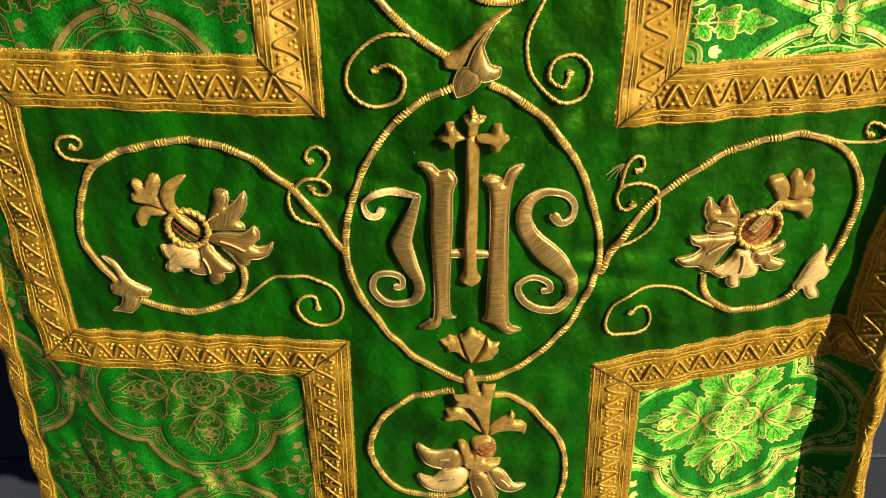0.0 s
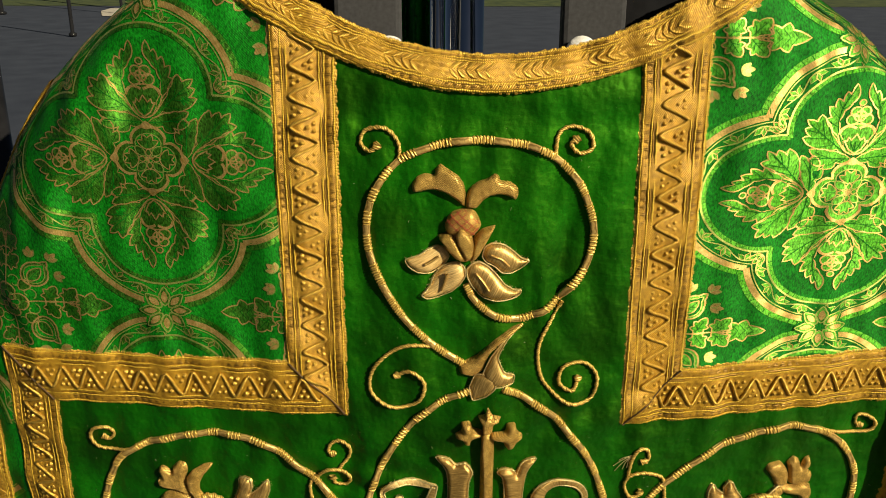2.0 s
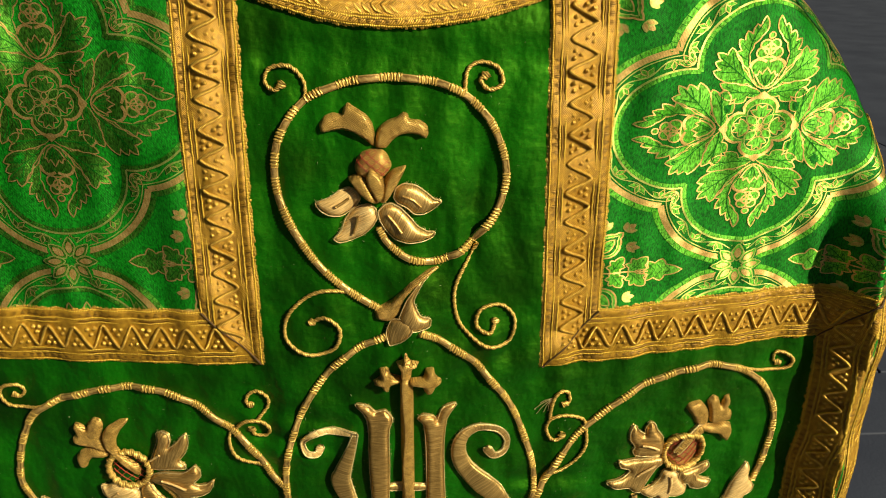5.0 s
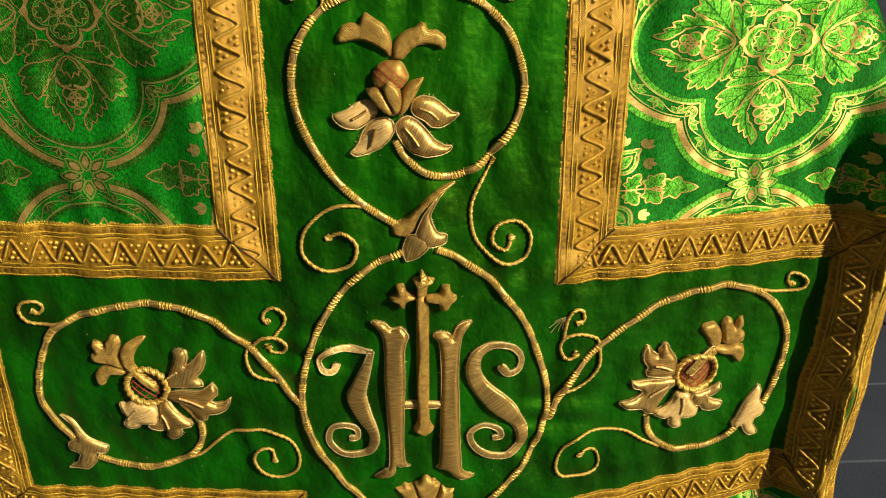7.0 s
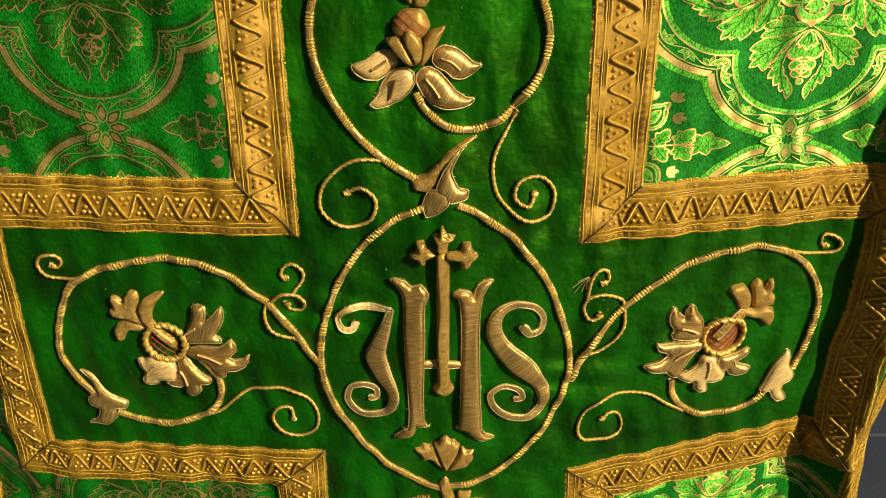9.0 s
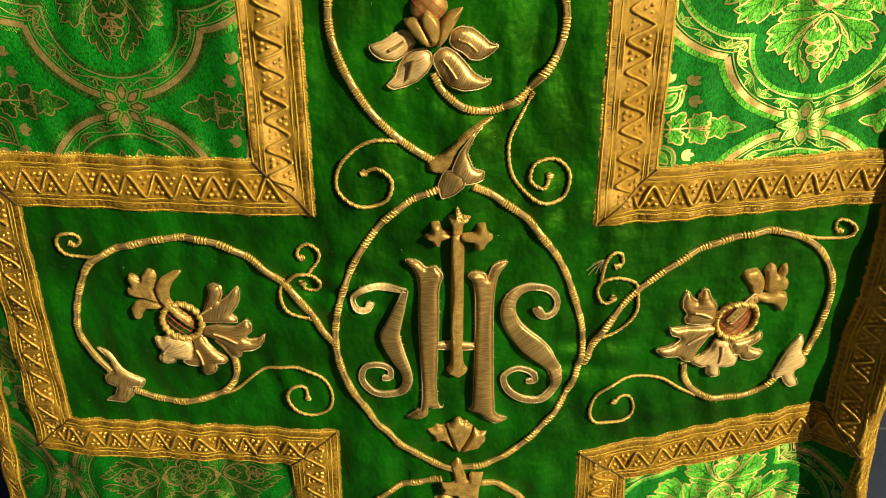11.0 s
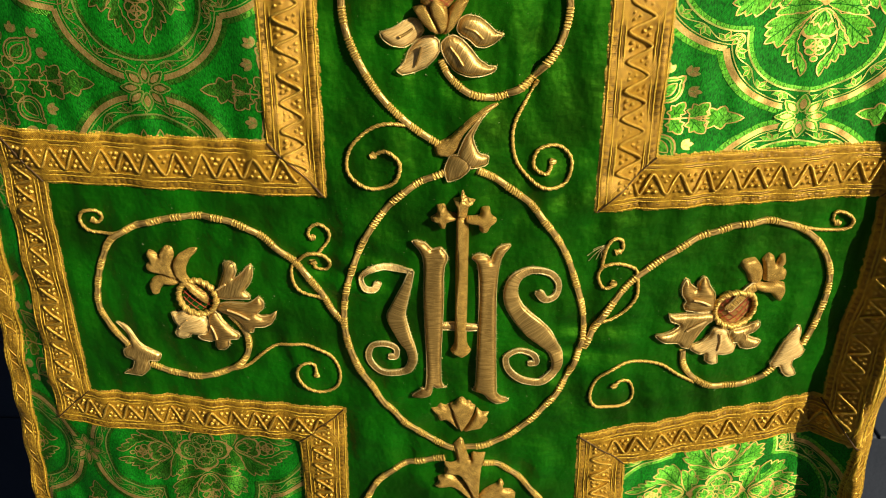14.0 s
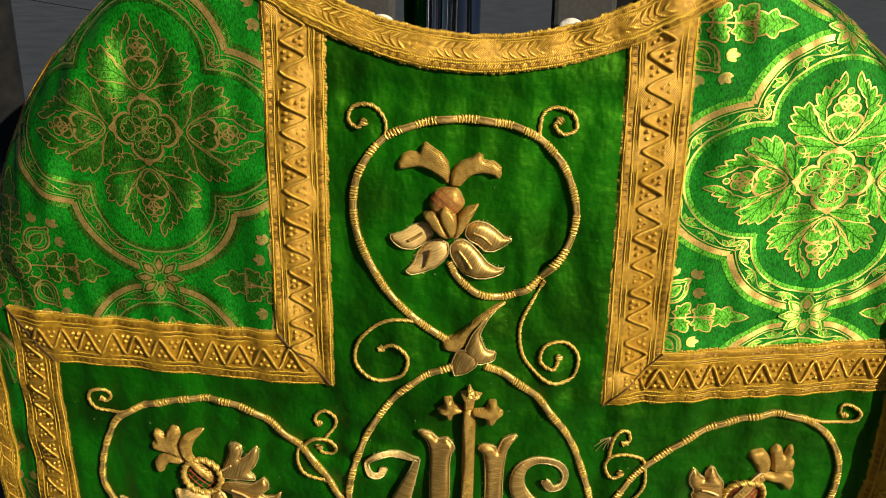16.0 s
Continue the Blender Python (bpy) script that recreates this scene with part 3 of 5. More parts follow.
def build_far_cloth():
    """Another green vestment that hangs behind the pole, in soft folds."""
    n, m = 40, 30
    v, f, uv = [], [], []
    for j in range(m + 1):
        z = 0.9 + 0.95 * j / m
        left, right = -0.054 - 0.10 * max(0, 1.5 - z), -0.002
        for i in range(n + 1):
            t = i / n
            v.append((left + (right - left) * t, 0.93 + 0.012 * math.sin(t * 14 + 0.6 * math.sin(z * 5)) + 0.02 * t, z))
            uv.append((left + (right - left) * t, z))
    for j in range(m):
        for i in range(n):
            a = j * (n + 1) + i
            f.append((a, a + 1, a + n + 2, a + n + 1))
    ob = part("hanging_vestment", v, f, BROCADE, None, "", uv)
    so = ob.modifiers.new("thick", "SOLIDIFY")
    so.thickness = 0.003
    tagged(ob, "green brocade vestment hanging in folds behind the pole", "vestment")


build_far_cloth()

# ---- the vestment ----
chasuble = tagged(new("chasuble"), "green velvet and brocade chasuble with gold embroidery and braid", "chasuble")
chasuble.location = (0.02, 0.75, 0.62)
sheet("velvet_cross", on_velvet, VELVET, chasuble, "dark green velvet cross panel", step=0.003)
for side, test in (("upper", lambda u, v: v > 1.13), ("lower", lambda u, v: v <= 1.13)):
    for half in (-1, 1):
        sheet("brocade_panel", lambda u, v, t=test, k=half: ~on_velvet(u, v) & t(u, v) & (np.sign(u - 0.02) == k), BROCADE, chasuble, "bright green brocade panel woven with gold medallions")
sheet("lining", lambda u, v: v < 9, LINING, chasuble, "dark green lining", h=-0.004, step=0.008)


# ---- gold braid ----
def galloon(points, half, parent, name="galloon", rich=True, curved=False, widths=None):
    """A woven braid along a path: straight runs with mitred corners, or one bent run."""
    if curved:
        path, arc = spline(points, 0.002)
        runs = [path]
    else:
        p = np.asarray(points, float) / 1000
        runs = [p[k:k + 2] for k in range(len(p) - 1)]
    dirs = [(r[1] - r[0]) / np.linalg.norm(r[1] - r[0]) for r in runs]

    def mitre(k):
        """Shift along the run for each metre across, at the corner before run k."""
        if k <= 0 or k >= len(dirs):
            return 0.0
        cross = dirs[k - 1][0] * dirs[k][1] - dirs[k - 1][1] * dirs[k][0]
        return cross / (1 + dirs[k - 1] @ dirs[k])

    halves = [half * f for f in (widths or [1] * len(runs))] + [half]
    for k, r in enumerate(runs):
        braid_run(r, mitre(k) * halves[k - 1] / halves[k], -mitre(k + 1) * halves[k + 1] / halves[k], halves[k], parent, name, rich, k)


def braid_run(r, t0, t1, half, parent, name, rich, k):
    up = 0.0022 if name == "neck_braid" else 0.0
    arc = np.concatenate([[0], np.cumsum(np.hypot(*np.diff(r, axis=0).T))])
    L = arc[-1]
    dd = np.gradient(r, axis=0)
    dd /= np.linalg.norm(dd, axis=1, keepdims=True)

    def at(s, w):
        s, w = np.broadcast_arrays(np.asarray(s, float), np.asarray(w, float))
        dx, dy = np.interp(s, arc, dd[:, 0]), np.interp(s, arc, dd[:, 1])
        over = np.minimum(s, 0) + np.maximum(s - L, 0)
        return np.interp(s, arc, r[:, 0]) + dx * over - dy * w, np.interp(s, arc, r[:, 1]) + dy * over + dx * w

    def dome(soup, a, w, rr, low, high, k=6, mid=None):
        ang = np.linspace(0, 2 * np.pi, k, endpoint=False)
        uu, vv = at(a + rr * np.cos(ang), w + rr * np.sin(ang))
        c = at(a, w)
        if mid is None:
            soup.flat(np.append(uu, c[0]), np.append(vv, c[1]), [low + up] * k + [high + up], [[m, (m + 1) % k, k] for m in range(k)])
        else:
            u2, v2 = at(a + 0.6 * rr * np.cos(ang), w + 0.6 * rr * np.sin(ang))
            F = [[x, (x + 1) % k, k + (x + 1) % k, k + x] for x in range(k)] + [[k + x, k + (x + 1) % k, 2 * k] for x in range(k)]
            soup.flat(np.concatenate([uu, u2, [c[0]]]), np.concatenate([vv, v2, [c[1]]]), [low + up] * k + [mid + up] * k + [high + up], F)

    weave, zig, dots, picot, teeth = Soup(), Soup(), Soup(), Soup(), Soup()
    ws = np.linspace(-half, half, 27)
    prof = 0.0016 + 0.0005 * np.abs(np.sin(ws / half * 9)) + 0.0003 * (np.abs(ws) < half * 0.45)
    prof[[0, -1]] = 0.0001
    ns = max(2, int(L / 0.003))
    t = np.linspace(0, 1, ns + 1)[:, None]
    s = (t0 * ws)[None] * (1 - t) + (L + t1 * ws)[None] * t
    u, v = at(s, ws[None])
    wob = 0.00025 * np.sin(s * 900 + ws[None] * 300) + 0.0006 * np.sin(s * 130 + 3 * k)
    i, j = np.meshgrid(np.arange(ns), np.arange(26), indexing="ij")
    F = np.stack([i * 27 + j, (i + 1) * 27 + j, (i + 1) * 27 + j + 1, i * 27 + j + 1], -1).reshape(-1, 4)
    weave.add(lay(u, v, prof[None] + up + wob * (np.abs(ws) < half * 0.98)), F, np.stack([s, np.broadcast_to(ws[None], s.shape)], -1))
    g = weave.make(name, GALLOON, parent, "wide gold braid with a raised zigzag" if rich else "narrow gold edging braid")

    if t0:
        # dark seam of the mitred corner
        ww = np.linspace(-half * 0.98, half * 0.98, 30)
        soup = Soup()
        strand(soup, np.stack(at(t0 * ww, ww), -1), 0.0006, 0.0022, 0.0014 + up, 6)
        soup.make("mitre_seam", SEAM, g, "dark stitched seam of a mitred corner")

    def run(part_name, mat, w, hw, hh, base, tw=0, step=0.0025):
        a, b_ = t0 * w, L + t1 * w
        if b_ - a < 0.01:
            return
        q = np.linspace(a, b_, max(3, int((b_ - a) / step)))
        uu, vv = at(q, w + 0.0002 * np.sin(q * 700))
        soup = Soup()
        strand(soup, np.stack([uu, vv], -1), hw, hh, base + up, 6, twist=tw)
        soup.make(part_name, mat, g)

    for w in (-0.52, -0.68, 0.52, 0.68):
        run("braid_cord", GALLOON_YELLOW, w * half, 0.0007 if rich else 0.0006, 0.0012, 0.0014, 0, 0.002)
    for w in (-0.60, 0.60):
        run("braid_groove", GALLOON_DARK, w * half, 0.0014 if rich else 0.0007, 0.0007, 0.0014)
    for w in (-0.965, 0.965):
        run("braid_cord", GALLOON_YELLOW, w * half, 0.0008, 0.0014, 0.0008, 0, 0.002)
    for side in (-1, 1):
        w = side * half * 1.01
        for a in np.arange(t0 * w + 0.001, L + t1 * w - 0.001, 0.0027):
            dome(picot, a, w + random.uniform(-0.0004, 0.0004), 0.0016 * random.uniform(0.6, 1.35), 0.0001, 0.0016)
        w0 = side * half * 0.83
        for a in np.arange(t0 * w0 + 0.004, L + t1 * w0 - 0.003, 0.0062):
            tri = np.array([(a - 0.0026, w0 - side * 0.0022), (a + 0.0026, w0 - side * 0.0022), (a, w0 + side * 0.0026), (a, w0 - side * 0.0005)])
            uu, vv = at(tri[:, 0], tri[:, 1])
            teeth.flat(uu, vv, [0.0017 + up, 0.0017 + up, 0.0017 + up, 0.0031 + up], [[0, 1, 3], [1, 2, 3], [2, 0, 3]] if side < 0 else [[1, 0, 3], [2, 1, 3], [0, 2, 3]])
    # raised zigzag with seeds in its triangles
    pitch, amp = (0.0225, half * 0.39) if rich else (0.016, half * 0.46)
    m0 = max(1, round(L / pitch))
    pl = L / m0
    q = np.linspace(-0.3 * half, L + 0.3 * half, int((L + 0.6 * half) / 0.0008))
    tri = np.abs((q / pl) % 1.0 - 0.5) * 4 - 1
    w = amp * np.sin(np.clip(tri * 1.25, -1, 1) * np.pi / 2 * 0.97) * 0.35 + amp * np.clip(tri * 1.12, -1, 1) * 0.65
    w = w + 0.0004 * np.sin(q * 210 + k)
    if name == "neck_braid":
        rng = random.Random(5)
        for a in np.arange(0.004, L - 0.008, 0.0068):
            for side in (-1, 1):
                t = np.linspace(0, 1, 9)
                qa = a + 0.0075 * t + rng.uniform(-0.0008, 0.0008)
                qw = side * amp * (0.05 + (1.0 + rng.uniform(-0.15, 0.1)) * t ** 0.8)
                uu, vv = at(qa, qw)
                strand(zig, np.stack([uu, vv], -1), 0.0004 + 0.0011 * np.sin(np.pi * np.clip(t + 0.08, 0, 1)), 0.0012, 0.0015 + up, 6)
        q = q[:0]
        w = w[:0]
    ok = (q > t0 * w + 0.0012) & (q < L + t1 * w - 0.0012)
    if ok.sum() > 4:
        uu, vv = at(q[ok], w[ok])
        strand(zig, np.stack([uu, vv], -1), 0.0013 if rich else 0.0007, 0.0030 if rich else 0.0015, 0.0014 + up, 6)
    if name == "neck_braid":
        tagged(zig.make("braid_leaf_dash", GALLOON_ZIG, g), kind="stuff")
    else:
        zig.make("braid_zigzag", GALLOON_ZIG, g, "raised zigzag in old gold")
    for m in range(-1, 2 * m0 + 2):
        side = 1 if m % 2 == 0 else -1
        for da, dw in ((-0.0027, -0.72), (0.0027, -0.72), (0.0, -0.22)):
            ww, aa = side * amp * dw, m * pl / 2 + da
            if rich and t0 * ww + 0.002 < aa < L + t1 * ww - 0.002:
                dome(dots, aa, ww, 0.0021, 0.0014, 0.0042, 8, 0.0035)
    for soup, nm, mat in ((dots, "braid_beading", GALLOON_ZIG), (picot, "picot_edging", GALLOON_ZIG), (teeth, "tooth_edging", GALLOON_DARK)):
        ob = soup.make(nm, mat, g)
        if ob:
            tagged(ob, kind="stuff")
    return g


galloon([(-117, 1564), (-116, 1268), (-371, 1262), (-381, 976), (-112, 992), (-119, 640)], 0.0235, chasuble)
galloon([(153, 1562), (157, 1262), (395, 1271), (392, 1010), (165, 973), (180, 640)], 0.0235, chasuble, widths=[1, 1, 0.66, 1, 1])
galloon([(-424, 1290), (-437, 1100), (-452, 970), (-471, 780), (-488, 640)], 0.0115, chasuble, "edge_braid", False, True)
galloon([(426, 1290), (424, 1150), (421, 1050), (418, 960), (433, 820), (452, 640)], 0.0095, chasuble, "edge_braid", False, True)
NECK = [(1000 * x, 1000 * (1.5242 + 1.95 * (x - 0.022) ** 2)) for x in np.linspace(-0.20, 0.245, 12)]
galloon(NECK, 0.0118, chasuble, "neck_braid", False, True)


# ---- embroidery ----
def vine(parent, points, half=0.0028):
    s = Soup()
    path, _ = spline(points, 0.0004)
    strand(s, path, half, 0.0040, -0.0006, 14, ribs=1.0, flat=0.62)
    ob = s.make("vine_stem", GOLD_CORD, parent, "gold stem wrapped in bands of fine wire")
    ob.data.materials.append(GOLD_PLATE)
    d = np.concatenate([[0], np.cumsum(np.hypot(*np.diff(path[:, :2], axis=0).T))])
    plate = wrap_phase(d) >= 0.6
    index = np.zeros(len(ob.data.polygons), np.int32)
    index[:14 * (len(path) - 1)] = np.repeat(plate[:-1], 14)
    ob.data.polygons.foreach_set("material_index", index)
    return ob


def curl(parent, points, half=0.0015):
    s = Soup()
    path, _ = spline(points, 0.0005)
    n = len(path)
    r = np.full(n, half)
    r[-10:] = half * 1.9
    strand(s, path, r, 0.0028, 0.0002, 8, twist=190)
    return s.make("tendril", GOLD_CORD, parent, "twisted gold cord tendril")


FRAYED = []


def petals(parent, name, shapes, mats, high=0.0042, edge=0.005, wire=True, label="", sharp=False):
    """A flower or leaf of padded stitched lobes, each edged with gold wire."""
    root = None
    for k, (outline, mat) in enumerate(zip(shapes, mats)):
        path = outline_of(outline) if sharp else spline(outline, 0.0011, True)[0]
        s = Soup()
        couched = mat is GOLD_BASKET
        pad(s, path, high * (1.25 if couched else 1.0), edge * (0.8 if couched else 1.0), 0.0006 * k)
        ob = s.make(name if root is None else "petal", mat, parent if root is None else root, label if root is None else "")
        root = root or ob
        if wire and not couched:
            FRAYED.append(path)
            w = Soup()
            strand(w, path, 0.00045, 0.0013, high * 0.34 + 0.0006 * k, 6, True)
            w.make("edge_wire", GOLD_WIRE, root)
    return root


def slash(parent, a, b, base=0.0055, mat=None):
    """A short laid line in a petal."""
    s = Soup()
    path, _ = spline([a, ((a[0] + b[0]) / 2 + 1, (a[1] + b[1]) / 2 + 1), b], 0.0008)
    strand(s, path, 0.0011, 0.0020, base - 0.0012, 6)
    return s.make("stitch_line", mat or GOLD_WIRE, parent)


def stroke(parent, name, rows, mat, high=0.0060, rise=0.0):
    """A tapering padded stroke of a letter: rows of (u, v, width) in millimetres."""
    path, _ = spline(rows, 0.0009)
    half = np.clip(path[:, 2] / 1000 / 2 * 0.97, 0.0015, None)
    run = np.arange(len(path)) * 0.0009
    cap = np.minimum(run, run[::-1]) + 0.0003
    half = half * np.sqrt(np.clip(1 - (1 - np.clip(cap / (half * 0.9), 0, 1)) ** 2, 0.02, 1))
    s = Soup()
    strand(s, path, half, np.minimum(high * 2, half * 1.9 + 0.001), 0.0, 20, flat=0.4, lift=rise - np.minimum(high * 2, half * 1.9 + 0.001) / 2)
    ob = s.make(name, mat, parent)
    for side in (-1, 1):
        d = np.gradient(path[:, :2], axis=0)
        d /= np.linalg.norm(d, axis=1, keepdims=True)
        q = path[:, :2] + side * np.stack([-d[:, 1], d[:, 0]], -1) * half[:, None]
        FRAYED.append(q[6:-6] if side > 0 else q[6:-6][::-1])
        w = Soup()
        strand(w, q, 0.0008, 0.0018, 0.0012 + rise, 6)
        w.make("edge_wire", GOLD_WIRE, ob)
    return ob


def hatch(parent, centre, rx, ry, base, n=2, mat=None):
    """Crossed silk lines over a round pad."""
    s = Soup()
    cx, cy = centre
    for k in range(-n, n + 1):
        for sg in (-1, 1):
            c = k / (n + 0.6)
            l = math.sqrt(max(0.0, 1 - c * c)) * 0.98
            a = np.linspace(-l, l, 9)
            x, y = (a + sg * c) / 1.4142, (sg * a - c) / 1.4142
            path = np.stack([(cx + x * rx) / 1000, (cy + y * ry) / 1000], -1)
            lift = base * 1.32 * np.sqrt(np.clip(1 - (x * x + y * y) * 0.9, 0.05, 1))
            strand(s, path, 0.00032, 0.0009, 0.0, 5, lift=lift)
    return s.make("silk_lattice", mat or RED_SILK, parent, "crossed red silk threads")


# central column: top medallion, oval, lower medallion
vine(chasuble, [(5, 1295), (-23, 1314), (-48, 1341), (-66, 1376), (-72, 1403), (-68, 1431), (-53, 1456), (-30, 1470), (-1, 1477), (29, 1477), (58, 1471), (82, 1453), (96, 1427), (100, 1402), (93, 1376), (77, 1354), (53, 1338), (29, 1339), (11, 1352), (4, 1366)])
vine(chasuble, [(9, 1274), (-24, 1256), (-54, 1220), (-73, 1176), (-82, 1132), (-78, 1092), (-57, 1044), (-24, 1005), (19, 981), (62, 991), (97, 1024), (123, 1066), (134, 1113), (127, 1154), (110, 1201), (82, 1243), (55, 1265), (34, 1278)])
vine(chasuble, [(10, 967), (-12, 960), (-37, 949), (-58, 927), (-71, 894), (-71, 865), (-58, 835), (-37, 818), (-10, 816), (14, 822), (25, 832)])
vine(chasuble, [(47, 962), (69, 953), (93, 930), (112, 902), (122, 872), (125, 836), (120, 805)])
vine(chasuble, [(-82, 1119), (-93, 1131), (-102, 1148), (-115, 1168), (-133, 1186), (-155, 1204), (-178, 1214), (-202, 1217), (-227, 1215), (-256, 1207), (-281, 1196), (-299, 1182), (-312, 1158), (-320, 1134), (-324, 1109), (-318, 1092), (-310, 1078), (-300, 1066)])
vine(chasuble, [(-281, 1047), (-263, 1039), (-241, 1037), (-218, 1042), (-194, 1054), (-180, 1070), (-176, 1090), (-182, 1105), (-191, 1116)])
vine(chasuble, [(136, 1099), (144, 1121), (155, 1145), (168, 1165), (184, 1181), (202, 1196), (223, 1209), (244, 1217), (266, 1223), (288, 1225), (310, 1219), (327, 1209), (343, 1191), (352, 1171), (354, 1150), (352, 1130), (349, 1110), (344, 1092)])
vine(chasuble, [(320, 1068), (306, 1053), (284, 1047), (261, 1049), (244, 1058), (232, 1074), (229, 1091)])
curl(chasuble, [(-47, 1459), (-47, 1474), (-57, 1485), (-71, 1483), (-75, 1474), (-68, 1468), (-61, 1474)])
curl(chasuble, [(68, 1465), (70, 1482), (80, 1488), (92, 1484), (95, 1473), (86, 1469), (80, 1476), (86, 1480)])
curl(chasuble, [(-16, 1311), (-44, 1312), (-67, 1294), (-72, 1270), (-53, 1257), (-34, 1263), (-29, 1280), (-39, 1290), (-53, 1284)])
curl(chasuble, [(80, 1350), (67, 1328), (61, 1305), (67, 1280), (87, 1263), (105, 1265), (110, 1285), (99, 1297), (83, 1294), (80, 1280), (90, 1274), (95, 1286)])
curl(chasuble, [(-281, 1196), (-298, 1191), (-316, 1193), (-323, 1203), (-318, 1212), (-307, 1214), (-301, 1208), (-306, 1202), (-312, 1205)])
curl(chasuble, [(-121, 1180), (-112, 1189), (-100, 1189), (-92, 1182), (-96, 1173), (-106, 1174), (-108, 1183)])
curl(chasuble, [(-102, 1191), (-93, 1202), (-92, 1212), (-100, 1218), (-108, 1214), (-110, 1206), (-104, 1204)])
curl(chasuble, [(-123, 1182), (-128, 1169), (-124, 1152), (-112, 1145), (-101, 1143)])
curl(chasuble, [(-194, 1052), (-177, 1061), (-159, 1079), (-140, 1087), (-119, 1089), (-100, 1082), (-90, 1064), (-93, 1046), (-107, 1036), (-123, 1041), (-131, 1054), (-126, 1066), (-114, 1067), (-112, 1054)])
curl(chasuble, [(310, 1219), (326, 1216), (344, 1213), (357, 1216), (360, 1224), (353, 1230), (344, 1230), (344, 1222), (351, 1219)])
curl(chasuble, [(177, 1174), (173, 1182), (158, 1188), (146, 1185), (142, 1175), (147, 1164), (154, 1165), (156, 1171)])
curl(chasuble, [(144, 1186), (146, 1203), (151, 1212), (158, 1211), (160, 1202), (154, 1199)])
curl(chasuble, [(177, 1174), (178, 1155), (171, 1141), (159, 1131), (146, 1127)])
curl(chasuble, [(245, 1052), (229, 1063), (210, 1076), (188, 1080), (167, 1076), (151, 1062), (146, 1042), (153, 1029), (169, 1028), (184, 1031), (188, 1042), (183, 1055), (173, 1059), (167, 1052)])
top = petals(chasuble, 'flower', [[(2.3, 1426.8), (-5.7, 1433.8), (-11.9, 1437.7), (-21.1, 1439.8), (-29.4, 1438.5), (-36.6, 1437.4), (-37.6, 1443.7), (-33.5, 1450.2), (-27.4, 1452.6), (-20.2, 1450.9), (-19.6, 1456.1), (-16.2, 1460.0), (-11.1, 1456.5), (-2.9, 1451.7), (1.3, 1445.7), (3.1, 1437.4)],
          [(2.7, 1426.8), (3.5, 1436.3), (6.4, 1442.7), (12.4, 1447.1), (19.4, 1449.5), (24.3, 1453.7), (27.4, 1451.8), (27.9, 1448.1), (35.6, 1447.5), (41.8, 1443.0), (42.1, 1436.7), (40.2, 1433.1), (35.0, 1435.8), (28.9, 1437.3), (21.8, 1436.6), (15.8, 1432.6), (10.9, 1426.1)]], [GOLD_BASKET] * 2, label='padded gold pomegranate flower with a red-netted berry', sharp=True)
petals(top, 'berry', [[(-12.5, 1410.0), (-11.6, 1416.5), (-7.5, 1423.1), (0.6, 1426.1), (8.9, 1425.0), (13.1, 1418.7), (14.3, 1412.4), (8.3, 1404.6), (0.1, 1402.0), (-8.3, 1404.8)]], [GOLD_BASKET], 0.0058, 0.012, False)
hatch(top, (0.9, 1414.3), 12.6, 11.2, 0.0056, 2)
lobes = petals(chasuble, 'flower_petals', [[(-8.5, 1387.3), (-11.3, 1393.7), (-17.6, 1396.6), (-25.0, 1394.4), (-32.3, 1389.1), (-43.0, 1385.0), (-39.8, 1379.7), (-33.4, 1375.2), (-24.8, 1374.0), (-17.4, 1377.9), (-11.2, 1382.7)],
          [(2.5, 1381.2), (-2.8, 1384.7), (-9.1, 1382.8), (-16.4, 1377.9), (-22.7, 1370.8), (-25.2, 1362.7), (-31.2, 1356.6), (-26.9, 1353.0), (-16.2, 1354.7), (-6.6, 1359.4), (-0.4, 1366.6), (3.1, 1373.5)],
          [(3.6, 1379.1), (7.7, 1383.7), (13.9, 1385.6), (21.3, 1382.1), (26.8, 1375.6), (32.3, 1366.9), (39.8, 1362.0), (47.2, 1361.8), (45.3, 1357.6), (36.9, 1354.6), (26.4, 1353.8), (15.7, 1357.2), (8.1, 1364.8), (4.2, 1372.4)],
          [(15.9, 1389.6), (17.8, 1397.3), (23.9, 1400.8), (32.2, 1399.4), (39.7, 1393.8), (46.1, 1388.5), (52.8, 1387.0), (49.4, 1383.1), (44.4, 1379.2), (36.2, 1376.0), (29.9, 1376.8), (25.5, 1382.2), (19.2, 1385.3)]], [GOLD_PALE, GOLD_PALE, GOLD_SLANT, GOLD_SLANT], 0.0066, 0.0080, label='four padded satin-stitched gold petals', sharp=True)
for a, b in (((-29.1, 1383.1), (-16.5, 1389.7)), ((-13.0, 1361.3), (-7.9, 1376.2)), ((10.6, 1377.2), (22.9, 1363.2)), ((23.1, 1391.6), (33.8, 1383.2))):
    slash(lobes, a, b, 0.0086, GOLD_SATIN)
petals(chasuble, 'calyx', [[(-19, 1404), (-11, 1407), (-5, 1407), (0, 1400), (5, 1384), (-3, 1387), (-9, 1394), (-14, 1400)],
          [(26, 1414), (24, 1409), (19, 1399), (13, 1389), (5, 1384), (6, 1393), (9, 1404), (15, 1411)],
          [(0, 1414), (-4, 1407), (-2, 1397), (4, 1384), (9, 1392), (10, 1401), (6, 1409)]], [GOLD_BASKET] * 3, 0.0080, 0.0040, sharp=True)
